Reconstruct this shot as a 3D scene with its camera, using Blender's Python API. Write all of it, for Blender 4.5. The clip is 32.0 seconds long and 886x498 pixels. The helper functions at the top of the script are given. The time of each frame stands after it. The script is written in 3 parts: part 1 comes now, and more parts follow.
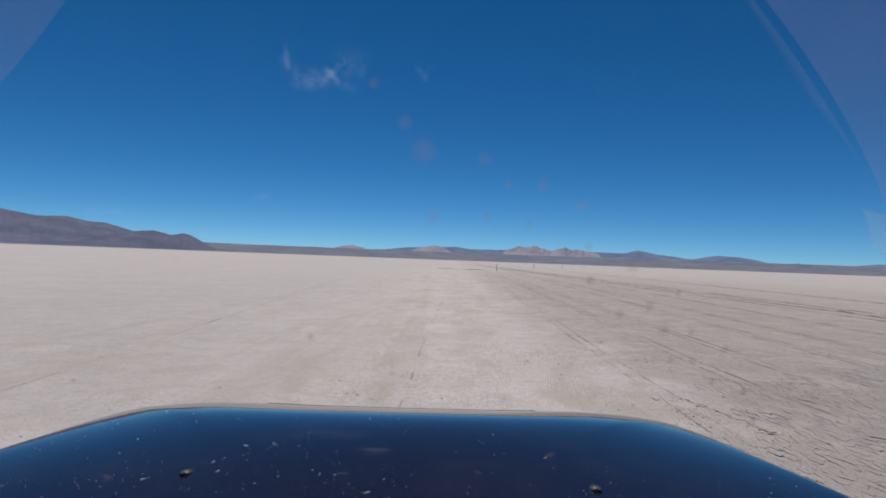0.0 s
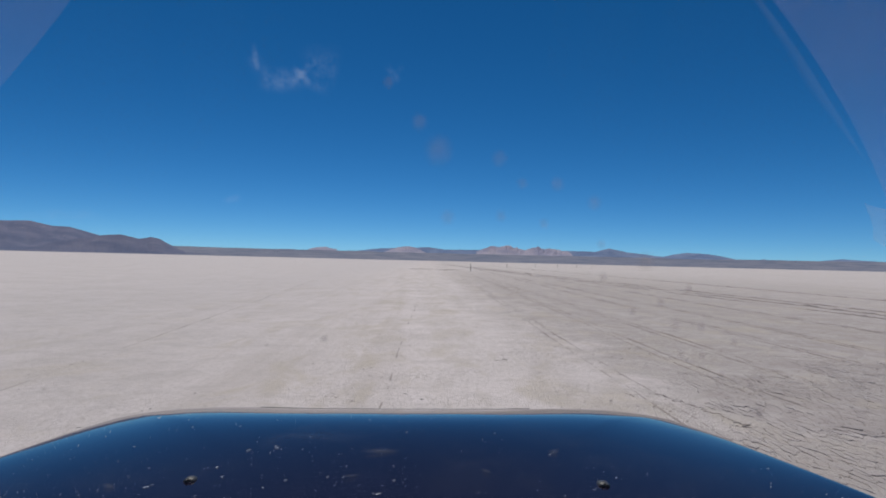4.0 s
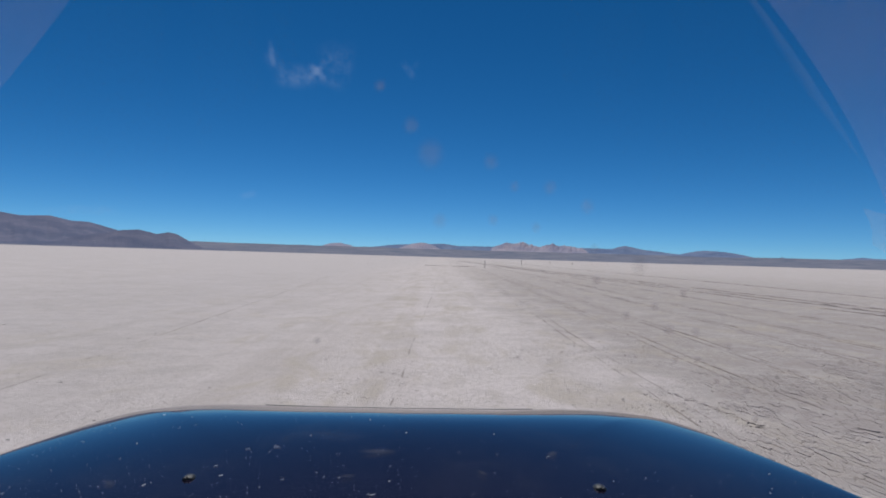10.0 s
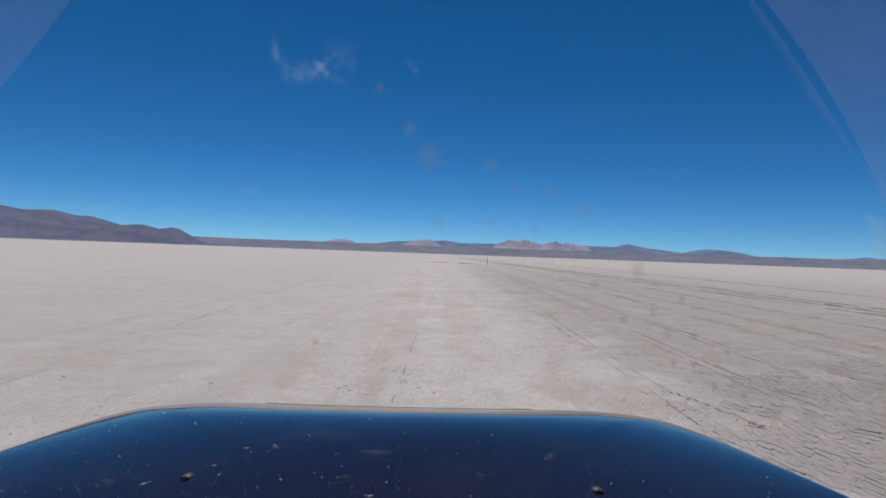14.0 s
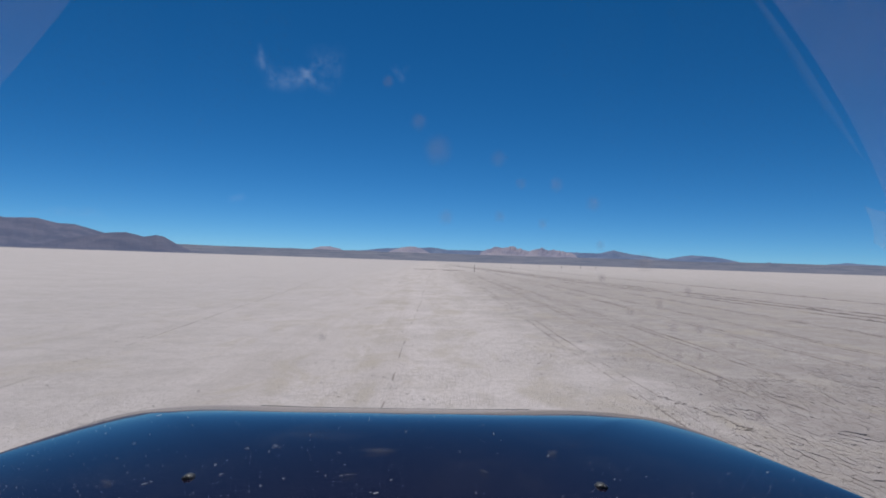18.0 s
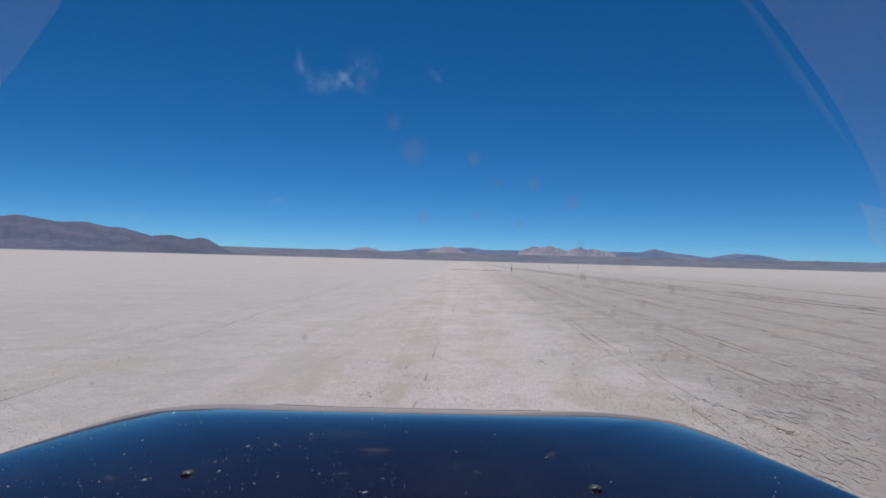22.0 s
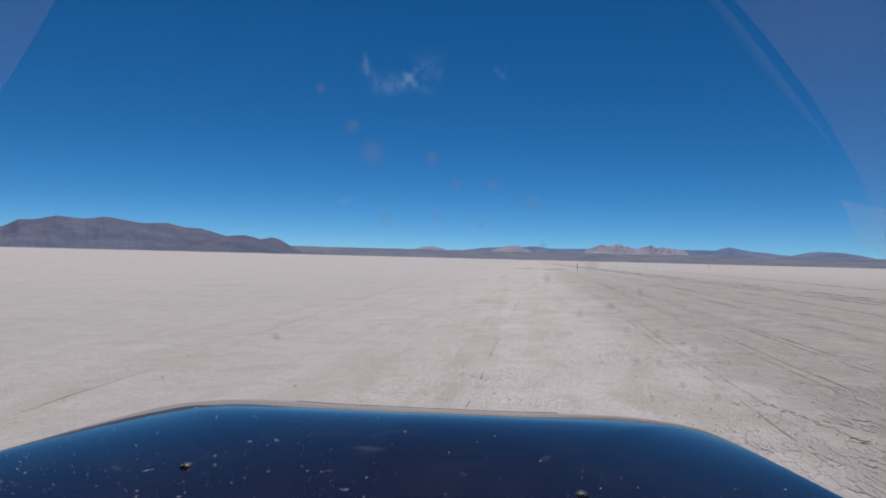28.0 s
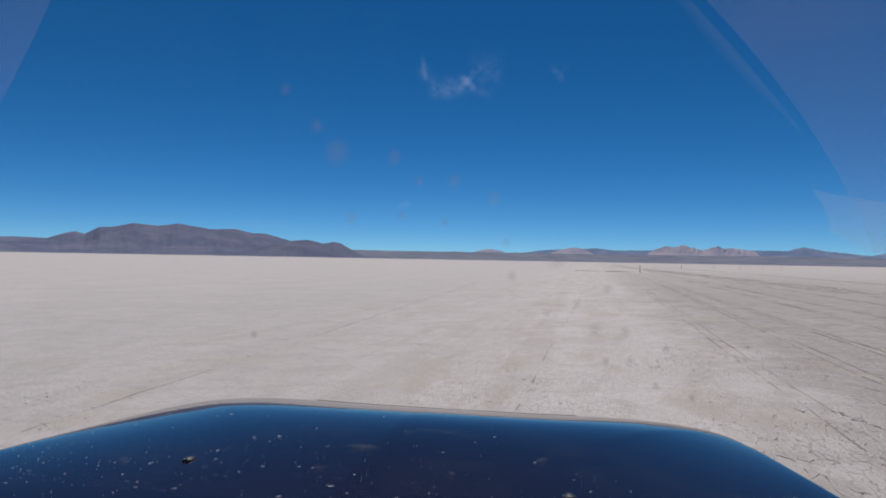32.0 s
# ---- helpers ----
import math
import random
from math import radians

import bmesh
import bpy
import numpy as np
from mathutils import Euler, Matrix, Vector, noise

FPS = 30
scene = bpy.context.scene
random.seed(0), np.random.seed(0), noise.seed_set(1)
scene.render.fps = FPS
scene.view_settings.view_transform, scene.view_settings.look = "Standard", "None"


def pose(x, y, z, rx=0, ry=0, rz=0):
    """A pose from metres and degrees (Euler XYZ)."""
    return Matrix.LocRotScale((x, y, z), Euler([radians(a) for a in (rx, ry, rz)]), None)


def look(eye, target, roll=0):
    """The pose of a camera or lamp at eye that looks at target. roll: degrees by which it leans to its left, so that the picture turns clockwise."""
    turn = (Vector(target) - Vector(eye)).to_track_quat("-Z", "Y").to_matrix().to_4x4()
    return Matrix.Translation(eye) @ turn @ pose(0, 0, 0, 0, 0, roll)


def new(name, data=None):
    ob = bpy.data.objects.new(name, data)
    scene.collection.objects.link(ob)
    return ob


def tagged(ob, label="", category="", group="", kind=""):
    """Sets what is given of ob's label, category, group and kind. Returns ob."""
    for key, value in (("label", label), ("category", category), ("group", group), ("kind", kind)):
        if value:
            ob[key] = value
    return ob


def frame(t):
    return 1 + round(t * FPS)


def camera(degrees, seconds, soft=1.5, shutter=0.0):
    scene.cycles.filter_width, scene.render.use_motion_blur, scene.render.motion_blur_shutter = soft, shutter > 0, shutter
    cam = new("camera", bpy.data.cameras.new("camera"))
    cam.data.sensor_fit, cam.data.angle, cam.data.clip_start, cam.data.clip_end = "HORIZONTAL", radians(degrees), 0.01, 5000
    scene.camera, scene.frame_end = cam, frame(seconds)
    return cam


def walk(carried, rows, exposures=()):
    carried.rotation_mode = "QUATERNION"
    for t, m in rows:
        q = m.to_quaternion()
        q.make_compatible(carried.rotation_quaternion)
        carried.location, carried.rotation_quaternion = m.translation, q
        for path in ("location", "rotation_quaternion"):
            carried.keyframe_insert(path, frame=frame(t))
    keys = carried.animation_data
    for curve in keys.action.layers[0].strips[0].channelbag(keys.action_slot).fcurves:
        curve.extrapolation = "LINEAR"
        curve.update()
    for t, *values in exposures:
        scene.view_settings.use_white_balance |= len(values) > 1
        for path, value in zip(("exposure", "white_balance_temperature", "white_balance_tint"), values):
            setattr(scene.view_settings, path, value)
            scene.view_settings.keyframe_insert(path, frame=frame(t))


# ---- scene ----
cam = camera(70.0, 32.0, soft=1.8)

# The car stands on the dry lake bed, and the camera swings inside it behind the windscreen.
EYE = Vector((0.0, 0.0, 1.55))
CAR_YAW, CAR_PITCH = 1.0, 0.9
SIDE_PIVOT, HEIGHT_PIVOT = 1.25, 1.5
HEADINGS = (  # seconds, pitch, roll, yaw
    (0, 0.95, -2.15, 1.11), (0.5, 0.95, -2.00, 0.45), (1, 0.97, -2.05, -0.14), (1.5, 0.92, -1.90, -0.67),
    (2, 1.15, -2.30, -1.54), (2.5, 1.05, -1.64, -1.92), (3, 1.07, -1.31, -1.96), (3.5, 1.07, -1.31, -1.68),
    (5.5, 1.00, -1.50, -0.49), (6, 0.97, -1.45, -0.51), (6.5, 0.99, -1.35, -0.37), (7, 1.02, -1.39, -0.23),
    (7.5, 0.93, -1.60, -0.15), (8, 0.76, -1.85, -0.05), (8.5, 0.75, -1.70, -0.01), (9, 0.75, -1.58, 0.00),
    (9.5, 0.70, -1.69, 0.03), (10, 0.71, -1.68, 0.02), (10.5, 0.67, -1.87, -0.04), (11, 0.62, -1.83, -0.23),
    (11.5, 0.47, -1.73, -0.34), (12, 0.46, -1.80, -0.44), (12.5, 0.63, -1.67, -0.46), (13, 0.30, -1.63, -0.44),
    (13.5, 0.47, -1.89, -0.25), (14, 0.42, -2.08, 0.25), (14.5, 0.25, -1.29, 0.54), (16.5, 1.18, -1.53, -0.56),
    (17, 1.19, -1.68, -0.70), (17.5, 1.10, -1.75, -0.80), (18, 1.09, -1.87, -0.94), (18.5, 0.99, -1.86, -1.12),
    (19, 0.91, -1.20, -0.99), (19.5, 1.04, -1.40, -0.83), (20, 1.11, -1.05, -0.46), (20.5, 0.91, -1.27, 0.54),
    (21, 0.93, -1.07, 1.21), (21.5, 1.04, -1.14, 1.93), (22, 1.01, -1.52, 2.45), (22.5, 1.02, -1.08, 2.84),
    (23, 1.02, -0.96, 3.18), (23.5, 1.04, -0.83, 3.33), (24, 1.02, -1.07, 3.80), (24.5, 1.01, -1.08, 4.00),
    (25, 1.03, -1.33, 4.49), (25.5, 1.02, -1.22, 4.96), (27.5, 0.77, -1.39, 7.70), (28, 0.76, -1.42, 8.33),
    (28.5, 0.77, -1.27, 9.02), (29, 0.76, -1.31, 9.72), (29.5, 0.75, -1.23, 10.35), (30, 0.79, -1.28, 11.14),
    (30.5, 0.74, -1.38, 11.80), (31, 0.71, -1.28, 12.45), (31.5, 0.70, -1.35, 13.06), (32, 0.92, -1.00, 13.69),
)


def swing(pitch, roll, yaw):
    """The camera's pose, turned about a point over the car's bonnet."""
    a, b = radians(CAR_YAW), radians(yaw)
    x = EYE.x + SIDE_PIVOT * (math.sin(b) - math.sin(a))
    y = EYE.y + SIDE_PIVOT * (math.cos(a) - math.cos(b))
    z = EYE.z - HEIGHT_PIVOT * math.tan(radians(pitch - CAR_PITCH))
    return pose(x, y, z, 90 + pitch, roll, yaw)


walk(cam, [(t, swing(p, r, yw)) for t, p, r, yw in HEADINGS],
     exposures=((0, 0.0, 6800, 10), (2, 0.0, 6720, 10), (6, 0.0, 6500, 10), (10, 0.0, 6500, 10), (14, 0.0, 6650, 10),
                (17, 0.0, 6480, 10), (25, 0.0, 6480, 10), (28, 0.0, 6580, 10), (32, 0.0, 6600, 10)))

# ---- light ----
SUN_ELEVATION, SUN_AZIMUTH = 64.0, -14.0  # degrees; azimuth clockwise from straight ahead

world = bpy.data.worlds.new("world")
scene.world = world
world.use_nodes = True
wn = world.node_tree.nodes
wn.clear()
sky = wn.new("ShaderNodeTexSky")
sky.sky_type, sky.sun_disc = "NISHITA", False
sky.sun_elevation, sky.sun_rotation = radians(SUN_ELEVATION), radians(SUN_AZIMUTH)
sky.altitude, sky.air_density, sky.dust_density, sky.ozone_density = 1500, 0.48, 0.05, 1.6
rich = wn.new("ShaderNodeHueSaturation")
rich.inputs["Saturation"].default_value = 1.195
cool = wn.new("ShaderNodeMix")  # deep blue of the thin, dry desert air
cool.data_type, cool.blend_type = "RGBA", "MULTIPLY"
cool.inputs[0].default_value, cool.inputs[7].default_value = 1.0, (0.318, 0.423, 0.488, 1.0)
wback = wn.new("ShaderNodeBackground")
wback.inputs["Strength"].default_value = 0.175
wout = wn.new("ShaderNodeOutputWorld")
world.node_tree.links.new(sky.outputs[0], cool.inputs[6])
world.node_tree.links.new(cool.outputs[2], rich.inputs["Color"])
world.node_tree.links.new(rich.outputs[0], wback.inputs["Color"])
world.node_tree.links.new(wback.outputs[0], wout.inputs["Surface"])

sun = new("sun", bpy.data.lights.new("sun", "SUN"))
sun.data.energy, sun.data.angle, sun.data.color = 3.45, radians(0.53), (1.0, 0.96, 0.9)
_e, _a = radians(SUN_ELEVATION), radians(SUN_AZIMUTH)
sun.matrix_world = look((0, 0, 0), (-math.sin(_a) * math.cos(_e), -math.cos(_a) * math.cos(_e), -math.sin(_e)))
sun.location = (-80, 320, 700)

# ---- materials ----


class Nodes:
    """A small builder for node materials."""

    def __init__(self, name):
        self.mat = bpy.data.materials.new(name)
        self.mat.use_nodes = True
        self.tree = self.mat.node_tree
        self.tree.nodes.clear()
        self.out = self.add("ShaderNodeOutputMaterial")

    def add(self, kind, **sockets):
        node = self.tree.nodes.new(kind)
        for key, value in sockets.items():
            self.put(node.inputs[key.replace("_", " ")], value)
        return node

    def put(self, socket, value):
        if isinstance(value, bpy.types.NodeSocket):
            self.tree.links.new(value, socket)
        else:
            socket.default_value = value

    def math(self, op, a, b=0.0, clamp=False):
        node = self.tree.nodes.new("ShaderNodeMath")
        node.operation, node.use_clamp = op, clamp
        self.put(node.inputs[0], a)
        self.put(node.inputs[1], b)
        return node.outputs[0]

    def place(self, scale=(1, 1, 1), kind="Object"):
        co = self.add("ShaderNodeTexCoord")
        m = self.add("ShaderNodeMapping")
        self.put(m.inputs["Vector"], co.outputs[kind])
        m.inputs["Scale"].default_value = scale
        return m.outputs[0]

    def noise(self, vector, scale, detail=4.0, rough=0.55, distortion=0.0):
        n = self.add("ShaderNodeTexNoise", Vector=vector, Scale=scale, Detail=detail, Roughness=rough, Distortion=distortion)
        return n.outputs["Fac"]

    def ramp(self, fac, low, high):
        n = self.add("ShaderNodeMapRange", Value=fac, From_Min=low, From_Max=high)
        n.interpolation_type = "SMOOTHSTEP"
        return n.outputs[0]

    def mix(self, fac, a, b):
        n = self.tree.nodes.new("ShaderNodeMix")
        n.data_type = "RGBA"
        self.put(n.inputs[0], fac)
        self.put(n.inputs[6], a)
        self.put(n.inputs[7], b)
        return n.outputs[2]

    def bump(self, height, strength, distance):
        return self.add("ShaderNodeBump", Height=height, Strength=strength, Distance=distance).outputs[0]

    def done(self, shader):
        self.tree.links.new(shader, self.out.inputs["Surface"])
        return self.mat


def c4(r, g, b):
    return (r, g, b, 1.0)


MUD_A, MUD_B = c4(0.655, 0.588, 0.585), c4(0.562, 0.505, 0.492)
MUD_FALLOFF = c4(0.318, 0.298, 0.303)
MUD_BROWN = c4(0.270, 0.232, 0.218)
MUD_GREY = c4(0.382, 0.366, 0.376)
MUD_DARK, MUD_OCHRE, MUD_GRIT = c4(0.330, 0.287, 0.258), c4(0.445, 0.386, 0.318), c4(0.428, 0.382, 0.372)


def mud_material(name, islands=0.0, lumps=False, raw=0.0):
    """Pale dried lake mud: fine grain, soft blotches, streaks along the driven way and ochre stains."""
    n = Nodes(name)
    geo = n.add("ShaderNodeNewGeometry")

    def at(sx, sy):
        m = n.add("ShaderNodeMapping")
        n.put(m.inputs["Vector"], geo.outputs["Position"])
        m.inputs["Scale"].default_value = (sx, sy, 1.0)
        return m.outputs[0]

    near = at(1, 1)
    grain = n.noise(near, 11.0, 6, 0.72)
    blotch = n.noise(near, 0.3, 6, 0.62)
    mottle = n.noise(near, 1.6, 6, 0.68, 0.6)
    streak = n.noise(at(0.95, 0.03), 1.0, 6, 0.66, 0.35)
    wide = n.noise(at(0.16, 0.012), 1.0, 4, 0.6, 0.2)
    stain = n.noise(at(0.9, 0.42), 1.0, 7, 0.7, 0.8)
    patch = n.noise(at(1.5, 0.6), 1.0, 6, 0.62, 0.5)
    speck = n.noise(near, 34.0, 4, 0.7)
    xyz = n.add("ShaderNodeSeparateXYZ", Vector=geo.outputs["Position"])
    x = xyz.outputs[0]
    reach = n.math("ADD", xyz.outputs[1], n.math("MULTIPLY", n.math("SUBTRACT", blotch, 0.5), 60.0))  # how far out the darkened sides go
    waver = n.math("ADD", x, n.math("MULTIPLY", n.math("SUBTRACT", n.noise(at(0.05, 0.05), 1.0, 2), 0.5), 2.4))

    def lane(mid, half):
        """A strip along the driven way, fading to both sides."""
        return n.ramp(n.math("ABSOLUTE", n.math("SUBTRACT", waver, mid)), half, half * 0.35)

    lanes = n.math("MAXIMUM", n.math("MAXIMUM", lane(-1.35, 0.62), lane(0.45, 0.7)), n.math("MAXIMUM", lane(2.6, 0.8), lane(4.4, 0.9)))
    # Brown mud on the right, deepened in the colour to hold lens falloff.
    brown_falloff = n.math("MULTIPLY", n.ramp(n.math("ADD", x, n.math("MULTIPLY", blotch, 4.0)), 3.2, 6.8), n.math("MULTIPLY", n.ramp(x, 60.0, 16.0), n.ramp(reach, 150.0, 30.0)))
    side = n.ramp(n.math("ABSOLUTE", n.math("SUBTRACT", x, 13.5)), 7.5, 2.0)
    open_left = n.ramp(n.math("ADD", x, n.math("MULTIPLY", blotch, 3.0)), 0.5, -9.0)
    side_falloff = n.math("MAXIMUM", open_left, n.ramp(n.math("ADD", x, n.math("MULTIPLY", blotch, 3.0)), 2.5, 12.0))
    driven = n.math("SUBTRACT", 1.0, open_left)
    col = n.mix(n.ramp(blotch, 0.3, 0.7), MUD_A, MUD_B)
    # Greyer sides: part mud tone, part lens falloff put into the colour.
    col = n.mix(n.math("MULTIPLY", side_falloff, 0.3), col, MUD_GREY)
    off = n.math("ABSOLUTE", n.math("ADD", waver, n.math("MULTIPLY", n.math("SUBTRACT", mottle, 0.5), 2.0)))
    # Near sides darkened in the colour for lens falloff and shade in rough mud.
    corner_falloff = n.math("MULTIPLY", n.math("MULTIPLY", n.ramp(off, 0.9, 4.6), n.math("MULTIPLY", n.ramp(off, 24.0, 7.0), n.ramp(reach, 70.0, 10.0))), n.math("ADD", n.math("MULTIPLY", n.ramp(x, -2.0, 3.0), 0.6), 0.4))
    col = n.mix(n.math("MULTIPLY", corner_falloff, n.math("ADD", n.math("MULTIPLY", n.ramp(mottle, 0.38, 0.64), 0.45), 0.26)), col, MUD_FALLOFF)
    col = n.mix(n.math("MULTIPLY", n.math("MULTIPLY", n.ramp(streak, 0.47, 0.70), driven), 0.36), col, MUD_DARK)
    col = n.mix(n.math("MULTIPLY", n.math("MULTIPLY", lanes, n.ramp(patch, 0.49, 0.62)), 0.42), col, MUD_OCHRE)
    col = n.mix(n.math("MULTIPLY", n.math("MULTIPLY", side, n.ramp(wide, 0.38, 0.66)), 0.45), col, MUD_DARK)
    col = n.mix(n.math("MULTIPLY", brown_falloff, n.math("ADD", n.math("MULTIPLY", n.ramp(mottle, 0.42, 0.60), 0.38), 0.30)), col, MUD_BROWN)
    col = n.mix(n.math("MULTIPLY", n.math("MULTIPLY", n.ramp(stain, 0.50, 0.64), n.math("ADD", n.math("MULTIPLY", driven, 0.8), 0.2)), 0.6), col, MUD_OCHRE)
    worn = n.math("MULTIPLY", n.ramp(n.math("ABSOLUTE", n.math("SUBTRACT", waver, 3.4)), 2.6, 0.8), n.ramp(n.noise(at(0.8, 0.35), 1.3, 7, 0.68, 0.7), 0.46, 0.60))
    col = n.mix(n.math("MULTIPLY", worn, 0.3), col, MUD_BROWN)
    col = n.mix(n.math("MULTIPLY", n.ramp(mottle, 0.48, 0.70), 0.5), col, MUD_GRIT)
    col = n.mix(n.math("MULTIPLY", n.ramp(grain, 0.44, 0.66), 0.5), col, MUD_GRIT)
    col = n.mix(n.math("MULTIPLY", n.ramp(speck, 0.56, 0.68), 0.75), col, MUD_DARK)
    jag = n.add("ShaderNodeTexNoise", Vector=near, Scale=9.0, Detail=5.0, Roughness=0.7)
    bent = n.add("ShaderNodeVectorMath")
    bent.operation = "MULTIPLY_ADD"
    n.put(bent.inputs[0], jag.outputs["Color"])
    bent.inputs[1].default_value = (0.9, 0.9, 0.0)
    n.put(bent.inputs[2], at(12.0, 3.0))
    cell = n.add("ShaderNodeTexVoronoi", Vector=bent.outputs[0], Scale=1.0)
    cell.feature, cell.voronoi_dimensions = "DISTANCE_TO_EDGE", "2D"
    some = n.math("MULTIPLY", n.ramp(n.noise(near, 0.55, 6, 0.7, 0.4), 0.40, 0.58), n.math("ADD", n.math("MULTIPLY", n.ramp(x, -1.5, 3.0), 0.6), 0.4))
    hair = n.math("MULTIPLY", n.ramp(cell.outputs["Distance"], 0.075, 0.02), some)
    # Pale band beside each crack: sun on raised edges, painted into the colour.
    rim = n.math("MULTIPLY", n.ramp(cell.outputs["Distance"], 0.22, 0.09), some)
    col = n.mix(n.math("MULTIPLY", rim, 0.34), col, c4(0.70, 0.645, 0.625))
    col = n.mix(n.math("MULTIPLY", hair, 0.58), col, MUD_BROWN)
    if raw:
        col = n.mix(raw, col, MUD_BROWN)
    if islands:
        col = n.mix(n.math("MULTIPLY", geo.outputs["Random Per Island"], islands), col, MUD_GRIT)
    if lumps:
        col = n.mix(n.ramp(geo.outputs["Random Per Island"], 0.25, 0.4), n.mix(0.3, col, MUD_DARK), n.mix(0.4, col, c4(0.66, 0.62, 0.60)))
    relief = n.math("ADD", n.math("MULTIPLY", n.noise(near, 16.0, 8, 0.8), 0.8), n.noise(near, 2.2, 6, 0.7))
    b = n.add("ShaderNodeBsdfPrincipled", Base_Color=col, Roughness=0.95, Normal=n.bump(n.math("SUBTRACT", relief, n.math("MULTIPLY", hair, 0.55)), 0.6, 0.05))
    b.inputs["Specular IOR Level"].default_value = 0.12
    return n.done(b.outputs[0])


def rock_material(name, low, high, streaks):
    """Bare desert rock, scree and washes running down the slopes, with blue haze mixed into the tints."""
    n = Nodes(name)
    at = n.place()
    big = n.noise(at, 0.006, 6, 0.6, 0.4)
    wash = n.noise(n.place((1, 1, 0.6)), 0.02, 5, 0.65)
    fine = n.noise(at, 0.12, 5, 0.7)
    col = n.mix(n.ramp(big, 0.35, 0.65), low, high)
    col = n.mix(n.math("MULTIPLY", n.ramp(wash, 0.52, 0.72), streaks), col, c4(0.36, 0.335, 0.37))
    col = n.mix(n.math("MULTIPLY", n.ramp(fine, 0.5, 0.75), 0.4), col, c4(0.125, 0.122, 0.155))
    s = n.add("ShaderNodeBsdfPrincipled", Base_Color=col, Roughness=0.95, Normal=n.bump(wash, 0.25, 8.0))
    s.inputs["Specular IOR Level"].default_value = 0.1
    return n.done(s.outputs[0])


def paint_material():
    """Dark navy car paint under a clear coat, with a thin film of dust."""
    n = Nodes("navy_car_paint")
    at = n.place()
    dust = n.ramp(n.noise(at, 7.0, 6, 0.65, 0.5), 0.42, 0.85)
    col = n.mix(n.math("MULTIPLY", dust, 0.02), c4(0.0115, 0.010, 0.022), c4(0.4, 0.36, 0.33))
    s = n.add("ShaderNodeBsdfPrincipled", Base_Color=col, Roughness=0.45, Metallic=0.0,
              Coat_Weight=1.0, Coat_Roughness=n.math("ADD", n.math("MULTIPLY", dust, 0.12), 0.03))
    s.inputs["Specular IOR Level"].default_value = 0.0
    s.inputs["Coat IOR"].default_value = 1.5
    return n.done(s.outputs[0])


def plain_material(name, colour, rough, metal=0.0, grain=30.0, spread=0.25):
    n = Nodes(name)
    at = n.place()
    f = n.noise(at, grain, 5, 0.65)
    dark = c4(*[v * (1 - spread) for v in colour])
    col = n.mix(n.ramp(f, 0.35, 0.7), dark, c4(*colour))
    s = n.add("ShaderNodeBsdfPrincipled", Base_Color=col, Roughness=rough, Metallic=metal, Normal=n.bump(f, 0.2, 0.004))
    return n.done(s.outputs[0])


def film_material(name, colour, cover, patch):
    """A thin film of dust on glass: partly clear, partly scattering light both ways."""
    n = Nodes(name)
    at = n.place()
    f = n.ramp(n.noise(at, patch, 5, 0.6, 0.4), 0.2, 0.8)
    d = n.add("ShaderNodeBsdfDiffuse", Color=colour)
    tl = n.add("ShaderNodeBsdfTranslucent", Color=colour)
    both = n.add("ShaderNodeMixShader", Fac=0.6)
    n.tree.links.new(d.outputs[0], both.inputs[1])
    n.tree.links.new(tl.outputs[0], both.inputs[2])
    mixed = n.add("ShaderNodeMixShader", Fac=n.math("MULTIPLY", n.math("ADD", n.math("MULTIPLY", f, 0.5), 0.75), cover))
    n.tree.links.new(n.add("ShaderNodeBsdfTransparent").outputs[0], mixed.inputs[1])
    n.tree.links.new(both.outputs[0], mixed.inputs[2])
    return n.done(mixed.outputs[0])


def spot_material(name, cover, front, through_it):
    """A dried splash or smear, thick in the middle and thinning outwards."""
    n = Nodes(name)
    uv = n.place((2, 2, 1), "UV")
    shift = n.add("ShaderNodeVectorMath", Vector=uv)
    shift.inputs[1].default_value = (-1, -1, 0)
    d = n.add("ShaderNodeVectorMath")
    d.operation = "LENGTH"
    n.put(d.inputs[0], shift.outputs[0])
    f = n.math("MULTIPLY", n.ramp(d.outputs["Value"], 1.0, 0.1), cover)
    b = n.add("ShaderNodeBsdfDiffuse", Color=front)
    tl = n.add("ShaderNodeBsdfTranslucent", Color=through_it)
    both = n.add("ShaderNodeMixShader", Fac=0.75)
    n.tree.links.new(b.outputs[0], both.inputs[1])
    n.tree.links.new(tl.outputs[0], both.inputs[2])
    mixed = n.add("ShaderNodeMixShader", Fac=f)
    n.tree.links.new(n.add("ShaderNodeBsdfTransparent").outputs[0], mixed.inputs[1])
    n.tree.links.new(both.outputs[0], mixed.inputs[2])
    return n.done(mixed.outputs[0])


def glass_material():
    n = Nodes("windscreen_glass")
    g = n.add("ShaderNodeBsdfGlossy", Roughness=0.02)
    fr = n.add("ShaderNodeFresnel", IOR=1.10)
    mixed = n.add("ShaderNodeMixShader", Fac=fr.outputs[0])
    n.tree.links.new(n.add("ShaderNodeBsdfTransparent", Color=c4(0.97, 0.985, 0.98)).outputs[0], mixed.inputs[1])
    n.tree.links.new(g.outputs[0], mixed.inputs[2])
    return n.done(mixed.outputs[0])


